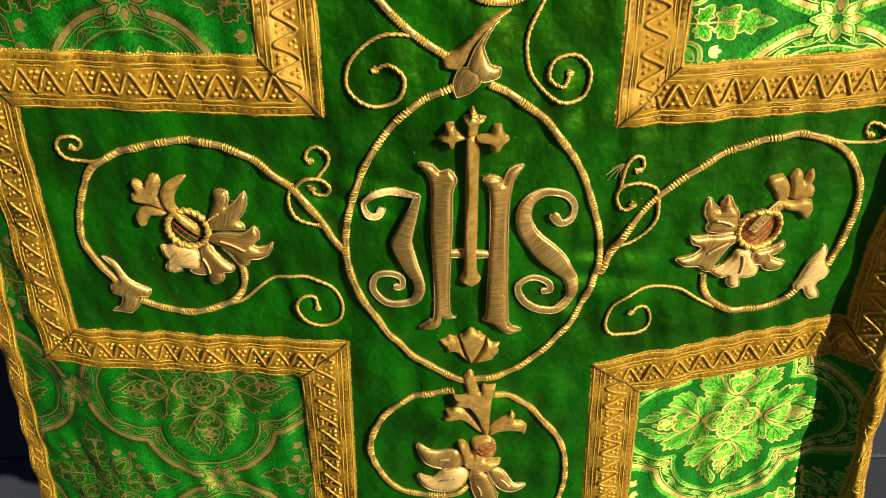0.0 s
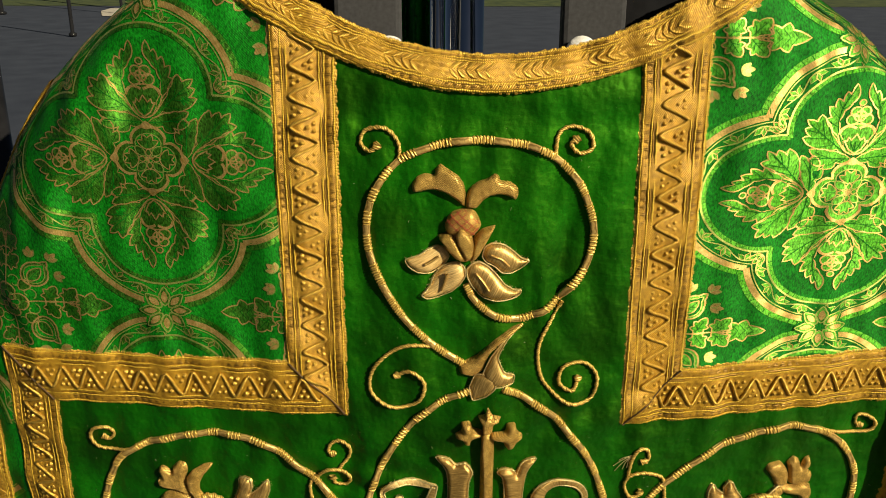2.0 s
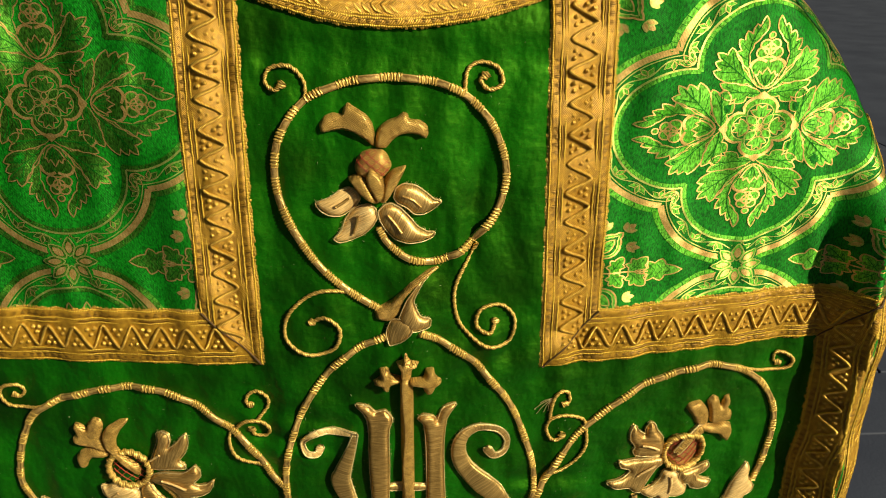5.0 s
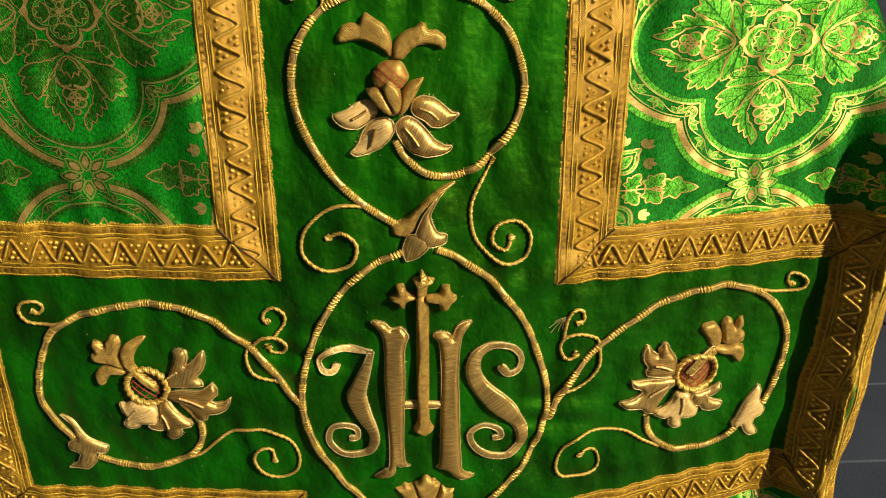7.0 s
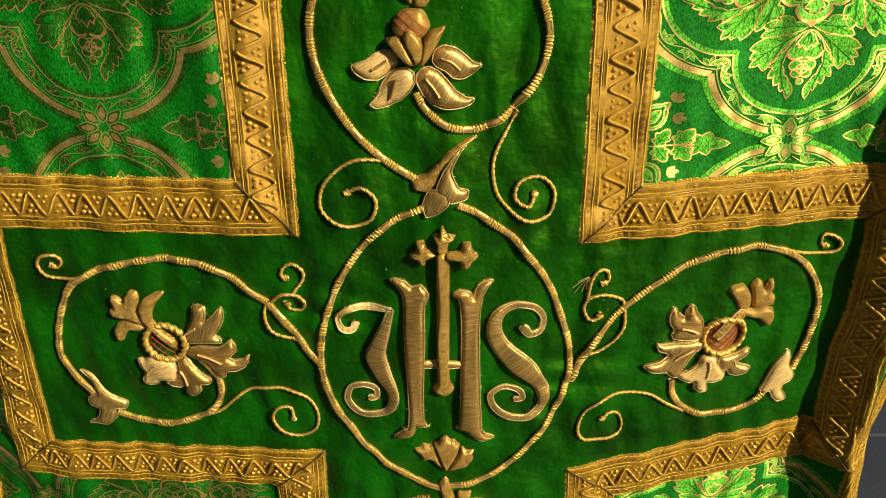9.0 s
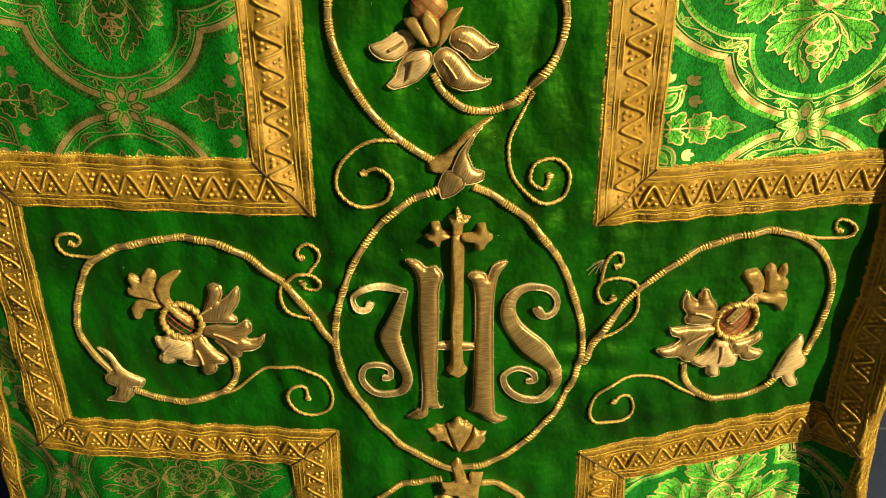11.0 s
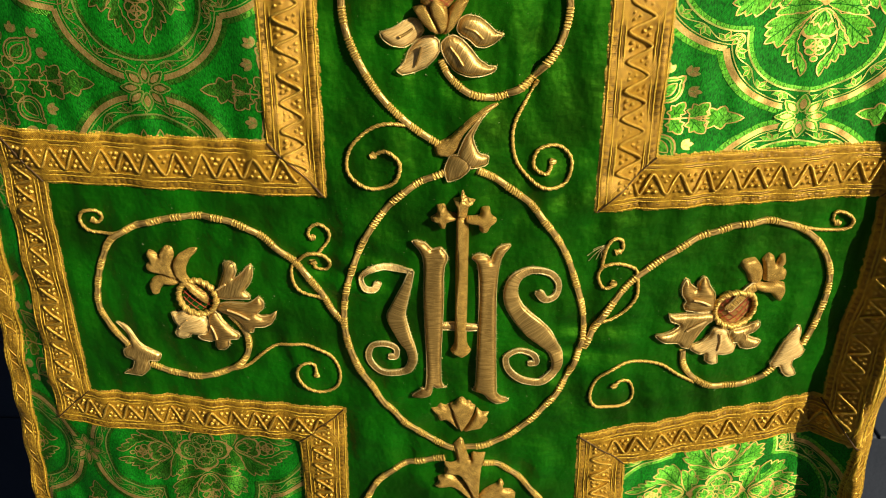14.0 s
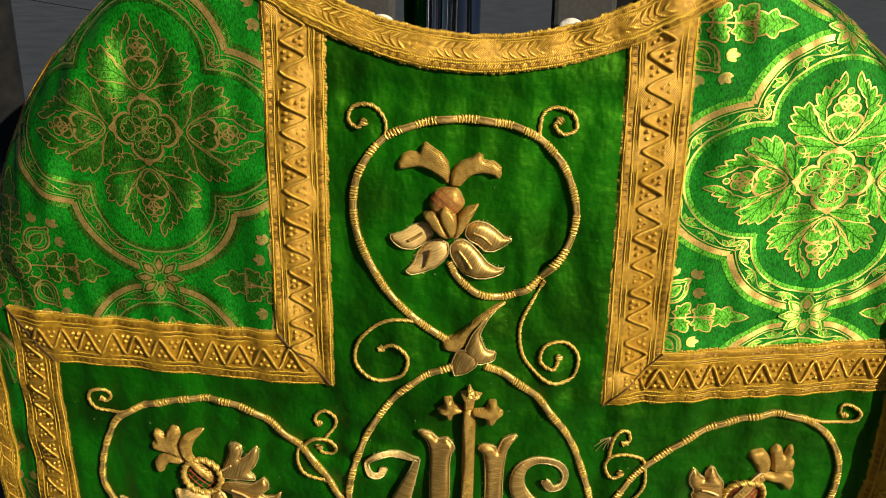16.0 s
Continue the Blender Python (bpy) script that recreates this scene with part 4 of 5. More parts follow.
petals(chasuble, 'leaf', [[(54, 1333), (40, 1330), (26, 1320), (12, 1304), (-2, 1296), (0, 1287), (11, 1285), (18, 1292), (22, 1306), (32, 1318)],
          [(47, 1332), (34, 1321), (24, 1306), (18, 1287), (28, 1279), (41, 1282), (43, 1290), (34, 1292), (29, 1306), (36, 1321)],
          [(13, 1289), (7, 1277), (10, 1265), (21, 1270), (28, 1278), (29, 1287), (21, 1290)]], [GOLD_BASKET, GOLD_SLANT, GOLD_SLANT], 0.0045, 0.006, label='padded gold leaf at the joint of the stems', sharp=True)
petals(chasuble, 'palmette', [[(26, 1001), (17, 1009), (10, 1013), (4, 1011), (2, 1020), (-4, 1029), (2, 1029), (5, 1034), (10, 1030), (15, 1034), (18, 1024), (22, 1012)],
          [(26, 1001), (32, 1012), (38, 1024), (40, 1032), (44, 1027), (52, 1028), (49, 1022), (51, 1017), (47, 1013), (45, 1008), (36, 1006)],
          [(26, 1001), (21, 1013), (17, 1025), (14, 1034), (19, 1036), (22, 1041), (26, 1044), (30, 1039), (33, 1040), (36, 1035), (39, 1034), (37, 1024), (32, 1012)]], [GOLD_BASKET] * 3, 0.0045, 0.006, label='small padded gold palmette', sharp=True)
petals(chasuble, 'leaf', [[(40, 907), (32, 915), (24, 922), (15, 928), (6, 926), (-1, 928), (4, 934), (2, 939), (8, 942), (11, 946), (20, 942), (29, 933), (37, 919)],
          [(43, 907), (45, 917), (49, 924), (56, 930), (63, 934), (66, 940), (70, 933), (68, 927), (76, 925), (82, 919), (82, 911), (80, 905), (74, 911), (65, 913), (54, 911), (48, 907)],
          [(40, 907), (36, 923), (32, 937), (25, 947), (16, 948), (9, 952), (13, 957), (9, 963), (17, 963), (22, 965), (20, 976), (18, 986), (22, 991), (25, 995), (28, 990), (30, 979), (33, 971), (37, 965), (36, 971), (38, 976), (43, 975), (50, 976), (48, 966), (46, 956), (45, 943), (45, 923), (45, 907)]], [GOLD_BASKET] * 3, 0.0045, 0.006, label='padded gold crown leaf', sharp=True)
low = petals(chasuble, 'flower', [[(-26, 889), (-9, 884), (15, 886), (17, 865), (-1, 859), (-18, 867)],
          [(-25, 846), (-10, 846), (2, 860), (20, 860), (25, 847), (14, 831), (-4, 825), (-19, 831)],
          [(28, 854), (41, 854), (50, 838), (56, 811), (36, 812), (28, 834)],
          [(44, 863), (62, 855), (72, 839), (84, 834), (69, 826), (54, 834)]], [GOLD_SLANT, GOLD_PALE, GOLD_SATIN, GOLD_SLANT], 0.005, 0.008, label='padded gold flower with a red-netted berry')
petals(low, 'berry', [[(28, 899), (37, 905), (48, 902), (53, 890), (49, 877), (37, 878), (30, 886)]], [GOLD_BASKET], 0.006, 0.012, False)
hatch(low, (41, 891), 12.0, 13.0, 0.0066)
petals(chasuble, 'calyx', [[(14, 898), (22, 898), (29, 882), (33, 886), (39, 882), (42, 875), (49, 873), (58, 871), (50, 860), (32, 857), (20, 863), (18, 878)]], [GOLD_BASKET], 0.0065, 0.007)
for a, b in (((-2, 875), (8, 876)), ((-2, 843), (12, 850)), ((36, 836), (40, 822)), ((58, 846), (68, 836))):
    slash(low, a, b, 0.0065)

# monogram IHS with its cross
stroke(chasuble, 'letter_stroke', [(-19, 1180, 2.7), (-35, 1180, 5.9), (-48, 1181, 4.8), (-59, 1177, 4.0), (-65, 1168, 3.8), (-62, 1159, 4.3), (-54, 1158, 4.8), (-50, 1166, 6.4)], GOLD_PALE)
stroke(chasuble, 'letter_i', [(-20, 1181, 3.8), (-25, 1162, 7.0), (-32, 1140, 12.9), (-34, 1128, 17.7), (-28, 1111, 13.9), (-21, 1096, 8.6), (-20, 1083, 7.0), (-26, 1071, 6.4), (-39, 1067, 5.9), (-52, 1069, 5.4), (-61, 1082, 5.4), (-58, 1096, 4.8), (-47, 1100, 4.8), (-36, 1095, 4.8), (-36, 1086, 4.8), (-43, 1086, 6.4)], GOLD_SLANT)
stroke(chasuble, 'letter_s', [(90, 1163, 7.0), (96, 1154, 5.4), (105, 1156, 5.4), (107, 1168, 4.8), (98, 1181, 4.8), (83, 1183, 6.4), (70, 1175, 9.1), (66, 1159, 11.3), (72, 1142, 15.5), (86, 1126, 19.8), (100, 1110, 15.5), (110, 1093, 10.7), (111, 1076, 8.0), (99, 1062, 6.4), (83, 1064, 5.9), (69, 1075, 5.4), (65, 1090, 4.8), (76, 1098, 4.3), (90, 1093, 4.8), (93, 1084, 4.8), (85, 1083, 6.4)], GOLD_SLANT)
petals(chasuble, 'letter_h_stem', [[(-19, 1210), (-9, 1209), (-3, 1203), (2, 1204), (6, 1204), (11, 1196), (8, 1184), (7, 1158), (6, 1065), (12, 1055), (2, 1053), (-3, 1056), (-4, 1047), (-12, 1042), (-21, 1043), (-12, 1053), (-8, 1064), (-9, 1157), (-10, 1189), (-13, 1201)]], [GOLD_SATIN], 0.0058, 0.0032, label='satin-stitched gold letter stem')
petals(chasuble, 'letter_h_stem', [[(32, 1196), (37, 1200), (45, 1198), (47, 1193), (52, 1205), (64, 1208), (58, 1198), (55, 1188), (54, 1158), (56, 1065), (59, 1048), (69, 1040), (59, 1038), (51, 1044), (46, 1050), (35, 1053), (39, 1065), (38, 1158), (37, 1188)]], [GOLD_SATIN], 0.0058, 0.0032, label='satin-stitched gold letter stem')
petals(chasuble, 'letter_h_bar', [[(7, 1127), (38, 1126), (38, 1120), (7, 1120)]], [GOLD_SLANT], 0.0035, 0.003)
petals(chasuble, 'cross', [[(17.5, 1236), (28.5, 1237), (28.5, 1173), (28.5, 1104), (34, 1096), (24, 1089), (13, 1096), (18, 1104), (17.5, 1173)],
          [(-5, 1233), (2, 1238), (1, 1246), (8, 1247), (10, 1239), (19, 1236), (19, 1231), (9, 1230), (9, 1223), (3, 1225), (2, 1230)],
          [(52, 1233), (46, 1238), (45, 1245), (38, 1245), (37, 1238), (26, 1236), (27, 1231), (36, 1230), (37, 1222), (43, 1223), (45, 1229)],
          [(14, 1252), (21, 1254), (23, 1262), (26, 1254), (34, 1252), (28, 1245), (27, 1235), (19, 1235), (19, 1244)]], [GOLD_BASKET] * 4, 0.0068, 0.0050, label='gold couched cross with trefoil ends', sharp=True)

# flower of one arm of the cross
arm_l = petals(chasuble, 'flower', [[(-200.7, 1132.5), (-200.9, 1138.6), (-195.9, 1151.2), (-191.0, 1163.6), (-191.5, 1171.8), (-185.4, 1174.1), (-179.4, 1172.3), (-178.8, 1164.7), (-182.6, 1156.0), (-174.2, 1163.9), (-169.1, 1171.4), (-164.8, 1173.5), (-164.5, 1163.0), (-167.7, 1153.8), (-174.6, 1144.7), (-169.8, 1140.9), (-168.7, 1136.1), (-180.5, 1135.6), (-191.5, 1133.3)],
          [(-203.3, 1121.6), (-199.2, 1127.6), (-189.1, 1131.1), (-173.0, 1131.4), (-167.4, 1134.4), (-161.4, 1139.9), (-156.9, 1133.6), (-158.2, 1126.7), (-165.2, 1121.0), (-161.3, 1117.7), (-153.3, 1118.5), (-146.3, 1123.5), (-147.0, 1117.2), (-152.1, 1109.1), (-160.0, 1105.8), (-168.0, 1106.2), (-169.3, 1099.7), (-173.7, 1099.9), (-180.1, 1109.5), (-188.4, 1116.2), (-197.3, 1118.5)],
          [(-213.4, 1112.4), (-203.6, 1119.7), (-199.4, 1110.7), (-191.9, 1101.9), (-183.0, 1095.1), (-185.8, 1090.2), (-194.7, 1089.3), (-193.5, 1085.5), (-195.5, 1079.3), (-201.1, 1074.8), (-206.7, 1074.1), (-210.0, 1078.4), (-208.0, 1084.6), (-215.0, 1082.5), (-221.9, 1085.0), (-225.7, 1089.2), (-217.4, 1092.7), (-214.0, 1100.8)],
          [(-249.5, 1113.2), (-243.8, 1111.2), (-235.8, 1115.9), (-226.9, 1113.6), (-216.3, 1110.8), (-214.2, 1102.8), (-218.2, 1090.7), (-224.7, 1091.9), (-230.4, 1091.3), (-232.9, 1085.8), (-240.1, 1083.1), (-246.6, 1084.3), (-249.1, 1089.3), (-244.4, 1097.7), (-248.6, 1102.4)]], [GOLD_SLANT, GOLD_SATIN, GOLD_SATIN, GOLD_PALE], 0.0060, 0.0050, label='padded gold flower with a netted heart', sharp=True)
petals(arm_l, 'heart', [[(-215, 1149), (-206, 1144), (-205, 1133), (-212, 1120), (-223, 1116), (-233, 1119), (-235, 1130), (-227, 1142)]], [BROCADE_DARK], 0.0012, 0.006, False)
hatch(arm_l, (-220, 1132), 15, 15, 0.0016, 2)
petals(chasuble, 'flower_crest', [[(-235.8, 1148.7), (-240.6, 1165.1), (-236.9, 1177.2), (-238.4, 1183.5), (-244.7, 1184.2), (-251.0, 1178.4), (-252.3, 1171.2), (-256.6, 1176.7), (-261.6, 1178.6), (-264.7, 1173.7), (-261.9, 1165.6), (-266.8, 1162.8), (-266.8, 1156.8), (-260.9, 1153.7), (-247.6, 1152.5)],
          [(-234.1, 1146.5), (-242.3, 1151.8), (-253.0, 1152.6), (-261.8, 1148.7), (-266.9, 1142.2), (-265.7, 1133.6), (-262.1, 1129.6), (-258.6, 1130.6), (-256.3, 1137.0), (-251.0, 1142.4), (-241.2, 1142.7)],
          [(-235.6, 1150.0), (-238.9, 1156.3), (-239.0, 1168.2), (-232.6, 1177.6), (-222.6, 1183.7), (-214.2, 1183.8), (-216.6, 1179.0), (-223.4, 1172.5), (-228.1, 1163.3), (-228.8, 1155.4), (-224.2, 1147.4), (-217.3, 1140.1), (-210.2, 1133.4), (-211.1, 1124.0), (-217.7, 1127.1), (-227.0, 1136.7)]], [GOLD_BASKET] * 3, 0.0045, 0.006, label='couched gold crest of three lobes', sharp=True)
ring = Soup()
strand(ring, spline([(-220 + 18.5 * math.cos(k * 0.785), 1132 + 18 * math.sin(k * 0.785)) for k in range(8)], 0.0006, True)[0], 0.0027, 0.0055, 0.0008, 10, True, twist=160)
ring.make('flower_ring', GOLD_CORD, arm_l, 'twisted gold ring')
petals(chasuble, 'leaf', [[(-311, 1094), (-298, 1088), (-288, 1071), (-268, 1059), (-272, 1051), (-283, 1052), (-282, 1042), (-292, 1031), (-314, 1030), (-301, 1038), (-296, 1050), (-307, 1052), (-307, 1061), (-296, 1067), (-298, 1080)]], [GOLD_SLANT], 0.0045, 0.005, label='padded gold leaf on the stem', sharp=True)

# flower of one arm of the cross
arm_r = petals(chasuble, 'flower', [[(250.7, 1134.3), (239.2, 1133.8), (224.9, 1134.7), (221.3, 1141.1), (224.5, 1144.5), (218.0, 1153.3), (216.8, 1162.3), (220.6, 1171.4), (226.0, 1162.3), (234.0, 1157.1), (232.1, 1163.1), (236.1, 1170.5), (240.3, 1169.6), (243.7, 1161.2), (249.0, 1154.3), (251.0, 1142.2)],
          [(252.7, 1131.7), (244.5, 1133.4), (229.0, 1131.4), (215.9, 1131.7), (208.8, 1134.0), (211.5, 1125.2), (222.9, 1119.4), (214.2, 1113.2), (199.2, 1110.4), (209.4, 1101.5), (223.0, 1099.9), (226.2, 1095.8), (234.1, 1093.3), (237.0, 1102.7), (241.0, 1111.9), (246.5, 1120.9), (252.8, 1124.2)],
          [(254.0, 1117.3), (265.8, 1117.1), (268.6, 1106.8), (276.3, 1096.6), (275.1, 1088.3), (266.5, 1086.9), (260.9, 1088.0), (263.2, 1077.4), (256.3, 1075.9), (250.1, 1081.0), (249.9, 1088.9), (244.7, 1087.3), (234.7, 1093.2), (235.6, 1097.7), (244.3, 1100.9), (251.2, 1108.0)],
          [(268.1, 1116.3), (276.7, 1115.7), (284.7, 1116.4), (295.9, 1122.5), (297.0, 1116.8), (292.9, 1110.1), (286.5, 1106.8), (290.8, 1103.9), (301.2, 1100.6), (298.3, 1093.0), (289.5, 1090.4), (280.8, 1093.0), (276.9, 1099.8), (271.4, 1100.2), (267.8, 1108.1)]], [GOLD_SATIN, GOLD_SLANT, GOLD_PALE, GOLD_SLANT], 0.0060, 0.0050, label='padded gold flower with a netted heart', sharp=True)
petals(arm_r, 'heart', [[(254, 1141), (258, 1153), (270, 1155), (285, 1147), (289, 1131), (282, 1119), (266, 1119), (256, 1129)]], [GOLD_SATIN], 0.0012, 0.006, False)
hatch(arm_r, (270, 1137), 15, 15, 0.0016, 2)
petals(chasuble, 'flower_crest', [[(278.7, 1163.2), (274.2, 1173.4), (266.9, 1182.6), (269.1, 1187.6), (280.1, 1189.3), (288.8, 1178.4), (289.9, 1167.8), (287.8, 1162.0)],
          [(291.8, 1162.9), (289.4, 1178.3), (286.1, 1187.2), (291.0, 1193.8), (296.9, 1190.0), (299.8, 1180.6), (302.0, 1190.3), (306.7, 1192.3), (309.2, 1183.0), (306.0, 1178.5), (311.6, 1174.1), (310.8, 1165.3), (303.7, 1164.0)],
          [(288.3, 1154.2), (278.3, 1159.6), (283.7, 1164.6), (294.7, 1161.6), (304.7, 1164.5), (312.1, 1161.7), (314.6, 1151.9), (310.6, 1140.7), (305.4, 1145.3), (300.9, 1151.6), (294.0, 1152.1)]], [GOLD_BASKET] * 3, 0.0045, 0.006, label='couched gold crest of three lobes', sharp=True)
stroke(chasuble, 'flower_stem', [(263, 1136, 5.7), (271, 1149, 6.8), (278, 1156, 8.9), (285, 1161, 10.5)], GOLD_BASKET, 0.0055, 0.0010)
ring = Soup()
strand(ring, spline([(270 + 18.5 * math.cos(k * 0.785), 1137 + 18 * math.sin(k * 0.785)) for k in range(8)], 0.0006, True)[0], 0.0027, 0.0055, 0.0008, 10, True, twist=160)
ring.make('flower_ring', GOLD_CORD, arm_r, 'twisted gold ring')
petals(chasuble, 'leaf', [[(334.7, 1116.0), (329.7, 1108.7), (324.5, 1099.5), (321.2, 1088.7), (318.0, 1077.1), (315.1, 1072.0), (319.0, 1066.3), (325.0, 1069.9), (328.4, 1061.5), (335.4, 1054.8), (344.1, 1056.9), (341.0, 1063.2), (336.4, 1069.0), (336.7, 1075.6), (344.5, 1078.3), (347.0, 1084.8), (342.7, 1091.7), (337.9, 1098.5), (338.9, 1106.8)]], [GOLD_PALE], 0.0045, 0.005, label='padded gold leaf on the stem', sharp=True)


# laid lines in the petals of the two arm flowers
for a, b in (((-196.8, 1145.1), (-187.3, 1152.0)), ((-189.9, 1124.8), (-169.5, 1116.8)), ((-209.2, 1103.3), (-203.0, 1089.0)), ((-241.8, 1096.6), (-230.5, 1108.1))):
    slash(arm_l, a, b, 0.0078, GOLD_PALE)
for a, b in (((230.7, 1148.3), (243.9, 1143.8)), ((228.7, 1115.9), (242.8, 1127.4)), ((260.4, 1094.6), (260.6, 1113.0)), ((278.4, 1112.4), (284.3, 1103.7))):
    slash(arm_r, a, b, 0.0078, GOLD_PALE)


# braid on the edge of the back panel, just over each shoulder, and the shoulder seams
def over_shoulder(side, out, start, stop, n=9):
    cx, cz, r, _ = SHOULDERS[0 if side < 0 else 1]
    return [(1000 * (cx + (r - 0.045 + out) * math.cos(radians(t))), 1000 * (cz + (r - 0.045 + out) * math.sin(radians(t)))) for t in np.linspace(start, stop, n)]


galloon(over_shoulder(-1, 0.066, 138, 163), 0.011, chasuble, "edge_braid", False, True)
galloon(over_shoulder(1, 0.066, 30, 14), 0.011, chasuble, "edge_braid", False, True)
for side, start, stop in ((-1, 112, 146), (1, 68, 40)):
    seam = Soup()
    strand(seam, spline(over_shoulder(side, 0.040, start, stop), 0.002)[0], 0.0011, 0.0016, -0.0002, 8)
    seam.make("shoulder_seam", BROCADE_DARK, chasuble, "stitched shoulder seam")


# stray ends of thread along the stitched edges and at one tendril
def stray_ends():
    rng = random.Random(11)
    soup = Soup()
    for path in FRAYED:
        p = np.asarray(path)[:, :2]
        c = np.sum((p - np.roll(p, 1, 0))[:, 0] * (p + np.roll(p, 1, 0))[:, 1])
        d = np.gradient(p, axis=0)
        for i in range(2, len(p) - 2):
            if rng.random() > 0.34:
                continue
            a = math.atan2(d[i, 1], d[i, 0]) + (math.pi / 2 if c > 0 else -math.pi / 2) + rng.gauss(0, 0.5)
            l = rng.uniform(0.9, 2.3)
            x, y = 1000 * p[i]
            tip = spline([(x, y), (x + 0.5 * l * math.cos(a) + rng.uniform(-0.2, 0.2), y + 0.5 * l * math.sin(a)), (x + l * math.cos(a), y + l * math.sin(a))], 0.0006)[0]
            strand(soup, tip, 0.00014, 0.0003, 0.0012, 4)
    for a, l in ((215, 20), (228, 22), (240, 17), (205, 13), (250, 14)):
        a = radians(a)
        path = spline([(147, 1207), (147 + 0.5 * l * math.cos(a) - 1.5, 1207 + 0.5 * l * math.sin(a)), (147 + l * math.cos(a), 1207 + l * math.sin(a))], 0.001)[0]
        strand(soup, path, 0.00035, 0.0008, 0.0006, 5)
    tagged(soup.make("stray_thread", GOLD_WIRE, chasuble, "loose gold thread ends"), kind="stuff")


stray_ends()


def lint():
    """Specks of dust and short fibres caught in the velvet pile."""
    rng = random.Random(21)
    soup = Soup()
    n = 0
    while n < 650:
        u, v = rng.uniform(-0.36, 0.38), rng.uniform(0.80, 1.51)
        if not on_velvet(np.array(u), np.array(v)):
            continue
        n += 1
        a, l, w = rng.uniform(0, 2 * math.pi), rng.uniform(0.00016, 0.00040), rng.uniform(0.00011, 0.00018)
        if n % 12 == 0:
            l *= 4
        x = np.array([l * math.cos(a), -w * math.sin(a), -l * math.cos(a), w * math.sin(a), 0.0])
        y = np.array([l * math.sin(a), w * math.cos(a), -l * math.sin(a), -w * math.cos(a), 0.0])
        soup.flat(u + x, v + y, [0.0004] * 4 + [0.0008], [[1, 4, 0], [2, 4, 1], [3, 4, 2], [0, 4, 3]])
    tagged(soup.make("lint", LINT, chasuble, "pale specks of lint on the velvet"), kind="stuff")


lint()


# ---- pattern woven into the brocade: medallions of four lobes, joined by star flowers, with sprays between ----
class Weave:
    """Collects flat woven shapes (millimetres round a centre) and lays them on the cloth as one mesh."""

    def __init__(self, cu, cv, keep, sx=1.0, sy=1.0, shear=0.0):
        self.c, self.keep, self.k, self.shear = (cu, cv), keep, (sx / 1000, sy / 1000), shear
        self.q, self.h, self.f, self.m, self.n = [], [], [], [], 0

    def put(self, pts, faces, h, mat):
        p = np.asarray(pts, float) * self.k
        p[:, 1] += self.shear * p[:, 0]
        p = p + self.c
        ok = self.keep(p[:, 0], p[:, 1])
        faces = [f for f in faces if all(ok[i] for i in f)]
        if not faces:
            return
        self.q.append(p)
        self.h.append(np.full(len(p), h))
        self.f += [[i + self.n for i in f] for f in faces]
        self.m += [mat] * len(faces)
        self.n += len(p)

    def line(self, pts, width, mat=0, h=0.00045, closed=False):
        p = np.asarray(pts, float)
        d = (np.roll(p, -1, 0) - np.roll(p, 1, 0)) if closed else np.gradient(p, axis=0)
        d /= np.linalg.norm(d, axis=1, keepdims=True) + 1e-9
        o = np.stack([-d[:, 1], d[:, 0]], -1) * np.broadcast_to(np.asarray(width, float), (len(p),))[:, None] / 2
        n = len(p)
        self.put(np.concatenate([p - o, p + o]), [[i, (i + 1) % n, n + (i + 1) % n, n + i] for i in range(n if closed else n - 1)], h, mat)

    def patch(self, pts, mat=2, h=0.0003, spine=None):
        """A filled outline; spine: a curve of the same point order along a leaf, for bent shapes."""
        p = np.asarray(pts, float)
        n = len(p)
        if spine is not None:
            m = n // 2
            s = np.asarray(spine, float)[:m]
            L, R = p[:m], p[m:][::-1]
            q = np.concatenate([L, s, R])
            F = [[i, m + i, m + i + 1, i + 1] for i in range(m - 1)] + [[m + i, 2 * m + i, 2 * m + i + 1, m + i + 1] for i in range(m - 1)]
        else:
            c = p.mean(0)
            k = max(1, int(np.hypot(*(p - c).T).max() / 5))
            q = np.concatenate([c + (p - c) * (1 - j / k) for j in range(k)] + [c[None]])
            F = [[j * n + i, j * n + (i + 1) % n, (j + 1) * n + (i + 1) % n, (j + 1) * n + i] for j in range(k - 1) for i in range(n)]
            F += [[(k - 1) * n + i, (k - 1) * n + (i + 1) % n, k * n] for i in range(n)]
        t = q[F[0]]
        if np.cross(t[1] - t[0], t[2] - t[0]) < 0:
            F = [f[::-1] for f in F]
        self.put(q, F, h, mat)

    def make(self, name, parent, label=""):
        if not self.n:
            return None
        q, h = np.concatenate(self.q), np.concatenate(self.h)
        return part(name, lay(q[:, 0], q[:, 1], h), self.f, None, parent, label, q, True, [WOVEN_GOLD, WOVEN_PALE, LEAF_GREEN, BROCADE], self.m)


def turn(p, a, x=0.0, y=0.0, s=1.0):
    p = np.asarray(p, float) * s
    c, k = math.cos(a), math.sin(a)
    return np.stack([p[:, 0] * c - p[:, 1] * k + x, p[:, 0] * k + p[:, 1] * c + y], -1)


def bent(points, n=26):
    """A smooth curve through three or four points."""
    p = np.asarray(points, float)
    t = np.linspace(0, 1, n)[:, None]
    if len(p) == 3:
        return (1 - t) ** 2 * p[0] + 2 * t * (1 - t) * p[1] + t ** 2 * p[2]
    return (1 - t) ** 3 * p[0] + 3 * t * (1 - t) ** 2 * p[1] + 3 * t ** 2 * (1 - t) * p[2] + t ** 3 * p[3]


